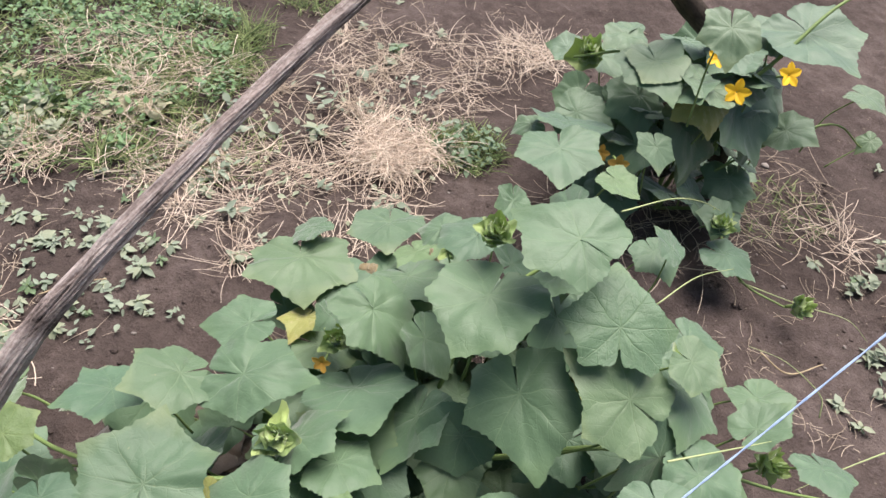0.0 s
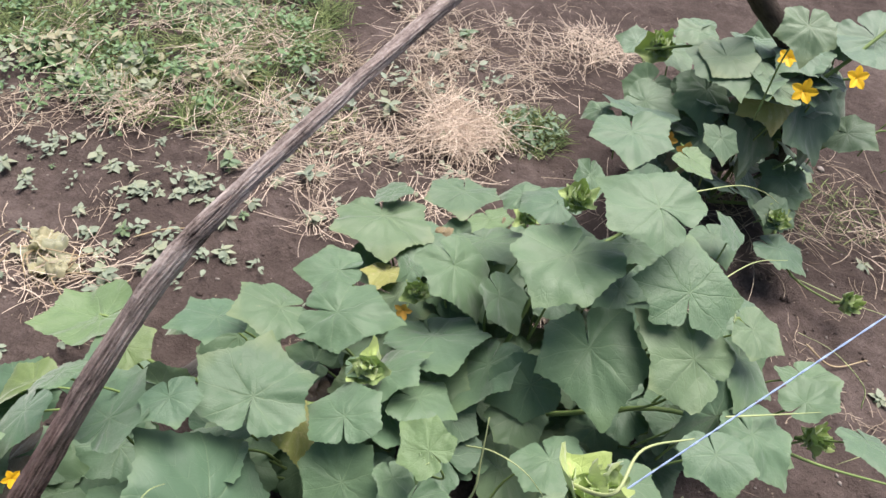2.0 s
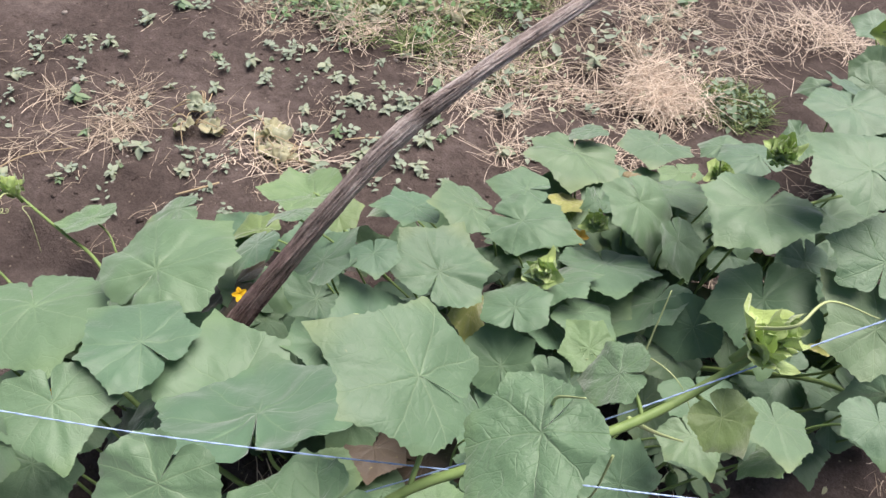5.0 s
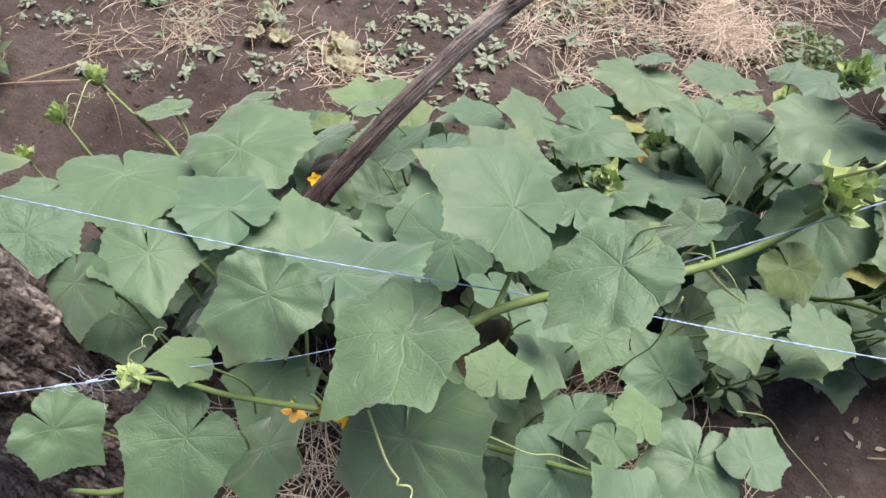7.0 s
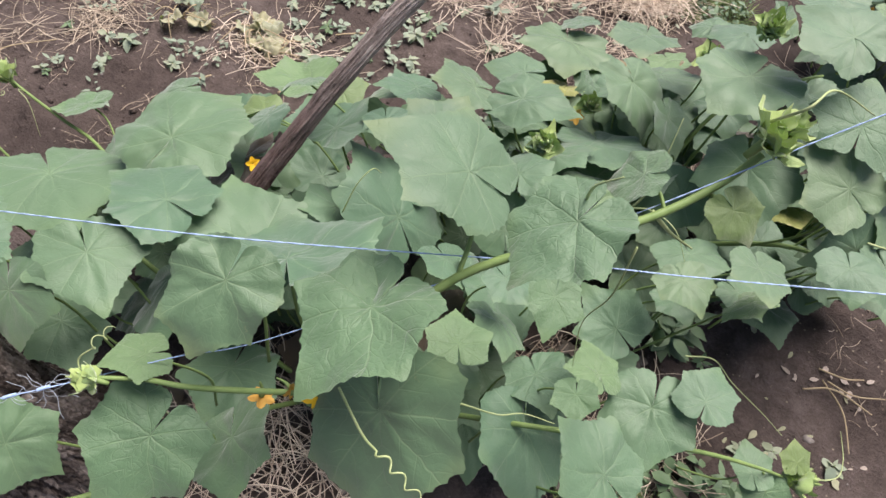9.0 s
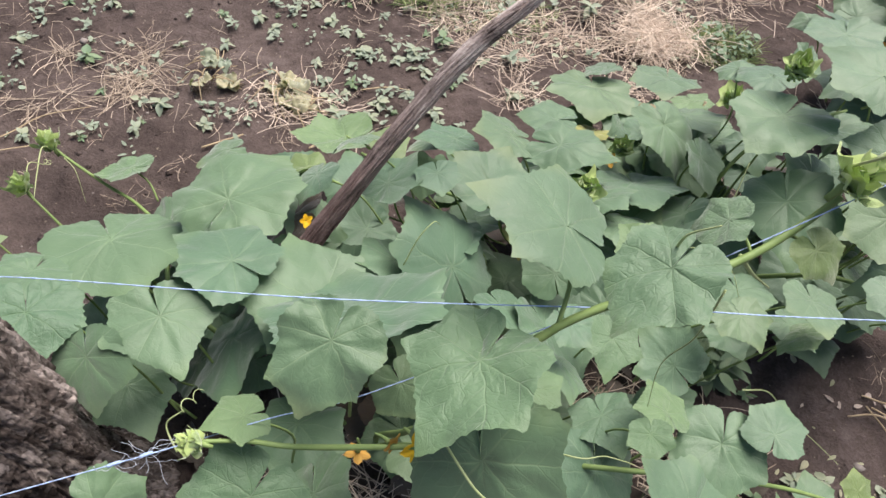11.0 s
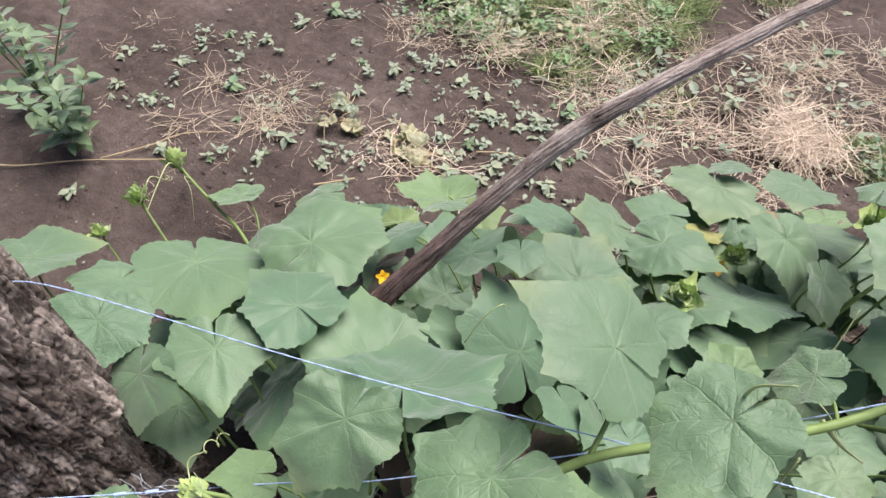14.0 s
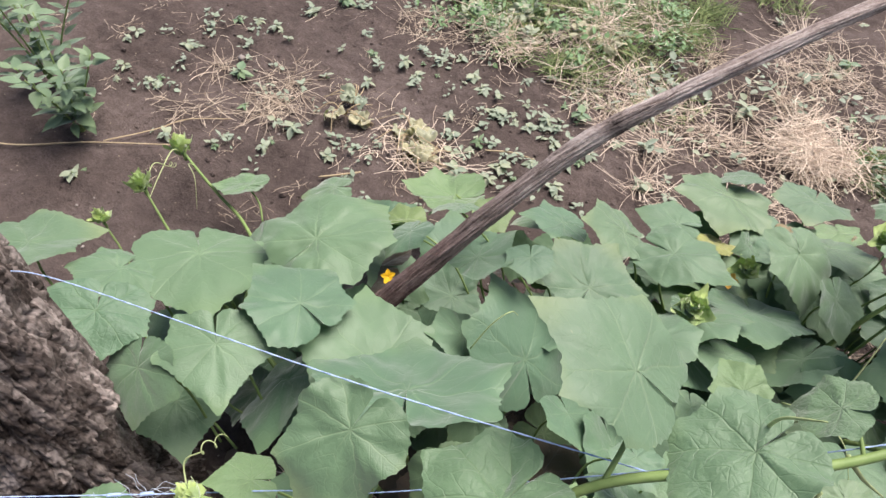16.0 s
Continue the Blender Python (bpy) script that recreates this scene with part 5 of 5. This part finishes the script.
# ---- straw, grass and litter ----
blades("straw", STRAW, clumped(-0.15, 1.55, 0.36, 0.36, 20, 43, 0.07, 1), "scattered dry straw over the soil", "straw", (0.03, 0.15), 0.000792, 0.4, 1, 0.012)
blades("straw", PALESTRAW, clumped(-0.32, 1.28, 0.34, 0.28, 20, 43, 0.06, 2), "pale dry straw strewn between weeds", "straw", (0.03, 0.13), 0.00072, 0.4, 2, 0.012)
blades("straw_heap", PALESTRAW, clumped(-0.03, 1.4, 0.1, 0.09, 12, 80, 0.05, 3), "loose heap of pale dry straw", "straw", (0.04, 0.13), 0.000792, 0.22, 3, 0.05)
blades("straw_heap", PALESTRAW, scatter(0.36, 1.89, 0.11, 0.07, 135, 4), "small tuft of pale straw on the soil", "straw", (0.05, 0.15), 0.000864, 0.5, 4, 0.04)
blades("straw", PALESTRAW, scatter(1.13, 1.2, 0.07, 0.08, 61, 5), "curled tuft of dry grass on the soil", "straw", (0.05, 0.12), 0.000936, 0.6, 5, 0.03)
blades("straw", STRAW, scatter(0.98, 1.32, 0.24, 0.2, 108, 6), "flattened dry stalks beside the plant", "straw", (0.05, 0.18), 0.000792, 0.2, 6, 0.02)
blades("straw", STRAW, scatter(0.62, 1.2, 0.3, 0.17, 216, 7), "dry brown stalks under the cucumber plant", "straw", (0.05, 0.18), 0.000792, 0.25, 7, 0.03)
blades("straw", PALESTRAW, clumped(0.05, 1.85, 0.42, 0.26, 20, 32, 0.07, 25), "pale straw strewn behind the plants", "straw", (0.03, 0.13), 0.00072, 0.35, 25, 0.015)
blades("straw", STRAW, clumped(-1.42, 0.62, 0.2, 0.16, 10, 22, 0.05, 8), "thin litter of dry straw on the soil", "straw", (0.03, 0.14), 0.00072, 0.25, 8, 0.01)
blades("straw", PALESTRAW, scatter(-0.88, 0.74, 0.16, 0.1, 162, 9), "broken pale straw beside a wilted plant", "straw", (0.03, 0.12), 0.000864, 0.4, 9, 0.015)
blades("straw", PALESTRAW, scatter(-0.36, -0.14, 0.2, 0.14, 405, 10), "matted pale straw mulch under the leaves", "straw", (0.05, 0.15), 0.0008, 0.5, 10, 0.05)
blades("straw", STRAW, scatter(0.1, 0.75, 0.35, 0.2, 432, 11), "dry mulch under the heaped leaves", "straw", (0.05, 0.14), 0.00072, 0.4, 11, 0.05)
blades("straw", STRAW, scatter(0.06, 0.12, 0.28, 0.15, 380, 26), "dry mulch under the climbing leaves", "straw", (0.04, 0.13), 0.0008, 0.4, 26, 0.04)
blades("straw", STRAW, scatter(-0.6, 0.18, 0.26, 0.12, 320, 27), "dry mulch around the foot of the pole", "straw", (0.04, 0.12), 0.0008, 0.4, 27, 0.04)
blades("straw", STRAW, scatter(-1.2, 1.25, 0.14, 0.08, 148, 12), "brown tangle of dry stalks", "straw", (0.03, 0.11), 0.00072, 0.4, 12, 0.02)
blades("straw", STRAW, clumped(-0.6, 0.95, 0.75, 0.4, 50, 8, 0.045, 13), "thin bits of straw over bare soil", "straw", (0.012, 0.07), 0.0006, 0.2, 13, 0.006)
blades("straw", STRAW, clumped(0.95, 0.85, 0.5, 0.6, 34, 9, 0.05, 14), "thin bits of straw over bare soil", "straw", (0.012, 0.07), 0.0006, 0.2, 14, 0.006)
blades("straw", STRAW, clumped(-1.5, 0.8, 0.7, 0.6, 44, 8, 0.045, 15), "thin bits of straw over bare soil", "straw", (0.012, 0.06), 0.0006, 0.2, 15, 0.006)
blades("straw", STRAW, scatter(0.2, 1.95, 0.7, 0.35, 160, 16), "thin bits of straw over bare soil", "straw", (0.015, 0.08), 0.0007, 0.2, 16, 0.006)
blades("grass", GRASS, clumped(-0.97, 1.7, 0.52, 0.44, 85, 44, 0.07, 17), "patch of tangled green grass and weeds", "grass", (0.04, 0.12), 0.0018, 1.0, 17)
blades("grass", GRASS, scatter(-0.6, 1.38, 0.26, 0.16, 420, 18), "thin low grass at the edge of the patch", "grass", (0.03, 0.08), 0.0014, 1.0, 18)
blades("grass", GRASS, scatter(0.16, 1.44, 0.11, 0.09, 520, 19), "dense dark green weed clump beside straw", "grass", (0.03, 0.08), 0.0017, 1.0, 19)
blades("grass", GRASS, scatter(1.0, 1.3, 0.16, 0.12, 170, 20), "grey-green creeping weed on the soil", "grass", (0.02, 0.06), 0.0016, 0.7, 20)
blades("grass", GRASS, scatter(0.22, -0.02, 0.12, 0.07, 220, 22), "dark green weeds below the cucumber leaves", "grass", (0.03, 0.07), 0.002, 0.9, 22)
blades("grass", GRASS, scatter(-0.35, 2.12, 0.12, 0.06, 160, 23), "tuft of bright green grass", "grass", (0.03, 0.08), 0.0016, 1.2, 23)


def leafy(name, places, material, label, category, sizes, lift, seed):
    """A mass of small leaves lying or standing among the grass."""
    rnd = random.Random(seed)
    verts, faces, uvs = [], [], []
    for x, y in places:
        v, f, uv = ovate(rnd.uniform(*sizes), rnd, rnd.uniform(0.3, 0.7), 6)
        m = pose(x, y, height_at(x, y) + rnd.uniform(0.004, lift), rnd.uniform(-25, 45) * min(1.0, lift / 0.03), rnd.uniform(-30, 30) * min(1.0, lift / 0.03), rnd.uniform(0, 360))
        base = len(verts)
        verts += [tuple(m @ Vector(q)) for q in v]
        uvs += uv
        faces += [tuple(base + i for i in q) for q in f]
    return tagged(mesh_ob(name, verts, faces, material, None, uvs), label, category, kind="stuff")


leafy("weeds", clumped(-1.0, 1.7, 0.5, 0.42, 90, 48, 0.07, 31), PATCHLEAF, "mass of low broad-leaved green weeds", "weeds", (0.009, 0.026), 0.06, 31)
leafy("weeds", clumped(-1.12, 1.4, 0.22, 0.12, 12, 26, 0.05, 32), PALEWEED, "pale green weeds at the edge of the patch", "weeds", (0.016, 0.034), 0.06, 32)
leafy("wilted_weeds", clumped(-1.05, 1.5, 0.3, 0.1, 9, 16, 0.06, 33), WILTED, "yellowed wilted weed leaves", "weeds", (0.018, 0.04), 0.07, 33)
leafy("weeds", scatter(0.16, 1.44, 0.1, 0.08, 130, 34), WEEDLEAF, "small green leaves in the weed clump", "weeds", (0.015, 0.03), 0.05, 34)
leafy("weeds", scatter(0.23, -0.02, 0.12, 0.07, 60, 35), WEEDLEAF, "narrow green weed leaves on the soil", "weeds", (0.02, 0.045), 0.04, 35)
leafy("weeds", scatter(-0.2, 1.42, 0.3, 0.3, 90, 36), PALEWEED, "sparse pale weeds in the straw", "weeds", (0.012, 0.03), 0.03, 36)
leafy("weeds", clumped(1.2, 0.85, 0.25, 0.4, 22, 12, 0.04, 48), PALEWEED, "grey-green creeping weeds on bare soil", "weeds", (0.015, 0.035), 0.03, 48)
leafy("weeds", clumped(-0.25, 1.45, 0.45, 0.35, 24, 9, 0.04, 49), PALEWEED, "pale young weeds growing through straw", "weeds", (0.015, 0.04), 0.035, 49)
leafy("weeds", clumped(-1.25, 0.85, 0.65, 0.5, 60, 8, 0.028, 60), PALEWEED, "tiny pale weed sprouts over bare soil", "weeds", (0.01, 0.024), 0.02, 60)
leafy("weeds", clumped(-0.55, 1.0, 0.4, 0.3, 26, 8, 0.028, 61), PALEWEED, "tiny pale weed sprouts over bare soil", "weeds", (0.01, 0.024), 0.02, 61)
leafy("leaf_litter", scatter(0.52, 0.32, 0.2, 0.2, 12, 37), WILTED, "pale dry leaf scraps on the soil", "litter", (0.008, 0.028), 0.006, 37)
leafy("leaf_litter", scatter(-0.55, -0.12, 0.16, 0.12, 40, 38), BROWNSHADELEAF, "brown dead leaves at the foot of the post", "litter", (0.03, 0.07), 0.03, 38)
# dead leaves below the plants, laid densely so their brown also darkens shaded soil
leafy("leaf_litter", scatter(0.1, 0.62, 0.35, 0.22, 90, 39), BROWNSHADELEAF, "brown dead leaves that also darken the shade under the plants", "litter", (0.02, 0.06), 0.05, 39)
leafy("leaf_litter", scatter(0.06, 0.14, 0.28, 0.16, 110, 62), BROWNSHADELEAF, "brown dead leaves that also darken the shade under the climbing plant", "litter", (0.02, 0.055), 0.05, 62)
leafy("leaf_litter", scatter(-0.6, 0.16, 0.24, 0.14, 90, 63), BROWNSHADELEAF, "brown dead leaves that also darken the shade around the foot of the pole", "litter", (0.02, 0.05), 0.05, 63)


leafy("leaf_litter", [(0.57, 0.43), (0.62, 0.4), (0.535, 0.39), (0.495, 0.385), (0.43, 0.357), (0.5, 0.375), (0.505, 0.392), (0.6, 0.42), (0.64, 0.37), (0.31, 0.33), (0.63, 0.234), (0.66, 0.25), (0.65, 0.43), (0.6, 0.4), (0.58, 0.41), (0.63, 0.42)], LITTER, "pale pinkish dead leaf scraps on the soil", "litter", (0.01, 0.026), 0.006, 40)
leafy("weeds", scatter(0.3, 0.07, 0.13, 0.06, 120, 47, 10), WEEDLEAF, "narrow grey-green weeds under the runner", "weeds", (0.02, 0.045), 0.045, 47)


def wilted_plant(x, y, count, size, reach, seed, material):
    """Pulled weed: limp crumpled leaves and dry stalks."""
    rnd = random.Random(seed)
    thing = empty("wilted_weed", x, y, height_at(x, y))
    for i in range(count):
        a = rnd.uniform(0, 6.28)
        v, f, uv = leaf_mesh(size * rnd.uniform(0.6, 1.1), rnd, 1.2, 0.3, 0.4, 0.8, 0.22, 28)
        b = mesh_ob("leaf", v, f, material, thing, uv)
        b.matrix_local = pose(math.cos(a) * reach * rnd.random(), math.sin(a) * reach * 0.7 * rnd.random(), rnd.uniform(0.012, 0.04), rnd.uniform(-35, 35), rnd.uniform(-35, 35), rnd.uniform(0, 360))
    for i in range(6):
        a = rnd.uniform(0, 6.28)
        p = [(0, 0, 0.01), (math.cos(a) * reach * 0.6, math.sin(a) * reach * 0.6, rnd.uniform(0.02, 0.05)), (math.cos(a + 0.4) * reach * 1.5, math.sin(a + 0.4) * reach * 1.5, 0.005)]
        tube("stalk", p, [0.002, 0.0015, 0.001], DRYSTEM, thing, 5, 5)
    return tagged(thing, "uprooted wilting weed with limp yellow-green leaves", "weed", "wilted weeds")


wilted_plant(-1.16, 0.80, 5, 0.03, 0.06, 41, PALEWEED)
wilted_plant(-1.15, 0.75, 5, 0.04, 0.06, 42, WILTED)
wilted_plant(-0.95, 0.80, 6, 0.035, 0.08, 43, WILTED)
wilted_plant(-0.87, 0.73, 6, 0.03, 0.06, 44, WILTED)
wilted_plant(-1.0, 1.46, 8, 0.05, 0.12, 45, PALEWEED)
wilted_plant(-0.72, 1.5, 8, 0.04, 0.1, 46, WILTED)
blades("straw", PALESTRAW, clumped(-0.9, 1.55, 0.42, 0.3, 30, 38, 0.06, 24), "dry stalks tangled in the weeds", "straw", (0.04, 0.13), 0.00072, 0.4, 24, 0.05)


def dry_stalk(points, radius, label="long pale dry stalk lying on the soil"):
    p = [(x, y, height_at(x, y) + radius + z + 0.005) for x, y, z in points]
    return tagged(tube("dry_stalk", p, [radius, radius, radius * 0.7], DRYSTEM, None, 6, 8, 0.2, 1), label, "stalk", "dry stalks")


dry_stalk([(-1.95, 0.06, 0.004), (-1.76, 0.14, 0.006), (-1.6, 0.26, 0.006), (-1.44, 0.39, 0.004)], 0.0022)
dry_stalk([(-1.57, 0.29, 0.004), (-1.51, 0.40, 0.01), (-1.47, 0.48, 0.006), (-1.38, 0.55, 0.004)], 0.0018)
dry_stalk([(0.83, 0.84, 0.004), (0.88, 0.79, 0.006), (0.97, 0.82, 0.004)], 0.002)
dry_stalk([(-0.80, 0.62, 0.004), (-0.76, 0.70, 0.01), (-0.72, 0.74, 0.01)], 0.0022)
dry_stalk([(-0.76, 0.86, 0.004), (-0.70, 0.90, 0.006), (-0.64, 0.92, 0.004)], 0.002)
dry_stalk([(-1.05, 0.53, 0.004), (-1.0, 0.57, 0.004), (-0.97, 0.6, 0.004)], 0.003)
dry_stalk([(0.52, 0.36, 0.004), (0.58, 0.38, 0.012), (0.66, 0.36, 0.006)], 0.002)
dry_stalk([(0.55, 0.42, 0.004), (0.6, 0.415, 0.014), (0.64, 0.43, 0.006)], 0.002)
dry_stalk([(0.57, 0.40, 0.004), (0.62, 0.385, 0.01), (0.68, 0.4, 0.006)], 0.0018)
dry_stalk([(0.56, 0.40, 0.004), (0.6, 0.34, 0.012), (0.62, 0.26, 0.004)], 0.0016)


def stones(places, seed):
    rnd = random.Random(seed)
    verts, faces = [], []
    for x, y in places:
        bm = bmesh.new()
        bmesh.ops.create_icosphere(bm, subdivisions=1, radius=rnd.uniform(0.0015, 0.0055) if rnd.random() > 0.06 else 0.009)
        base = len(verts)
        s = (rnd.uniform(0.7, 1.4), rnd.uniform(0.7, 1.3), rnd.uniform(0.4, 0.8))
        for v in bm.verts:
            q = v.co * (1 + 0.25 * rnd.uniform(-1, 1))
            verts.append((x + q.x * s[0], y + q.y * s[1], height_at(x, y) + 0.001 + q.z * s[2]))
        faces += [tuple(base + v.index for v in f.verts) for f in bm.faces]
        bm.free()
    return verts, faces


v, f = stones(scatter(-0.3, 0.9, 1.7, 1.2, 1300, 51), 51)
tagged(mesh_ob("soil_crumbs", v, f, SOIL), "dark crumbs and clods of soil", "soil", kind="stuff")
v, f = stones(scatter(-0.2, 0.9, 1.7, 1.2, 320, 52), 52)
tagged(mesh_ob("pebbles", v, f, PEBBLE), "small pale pebbles and crumbs on the soil", "pebbles", kind="stuff")
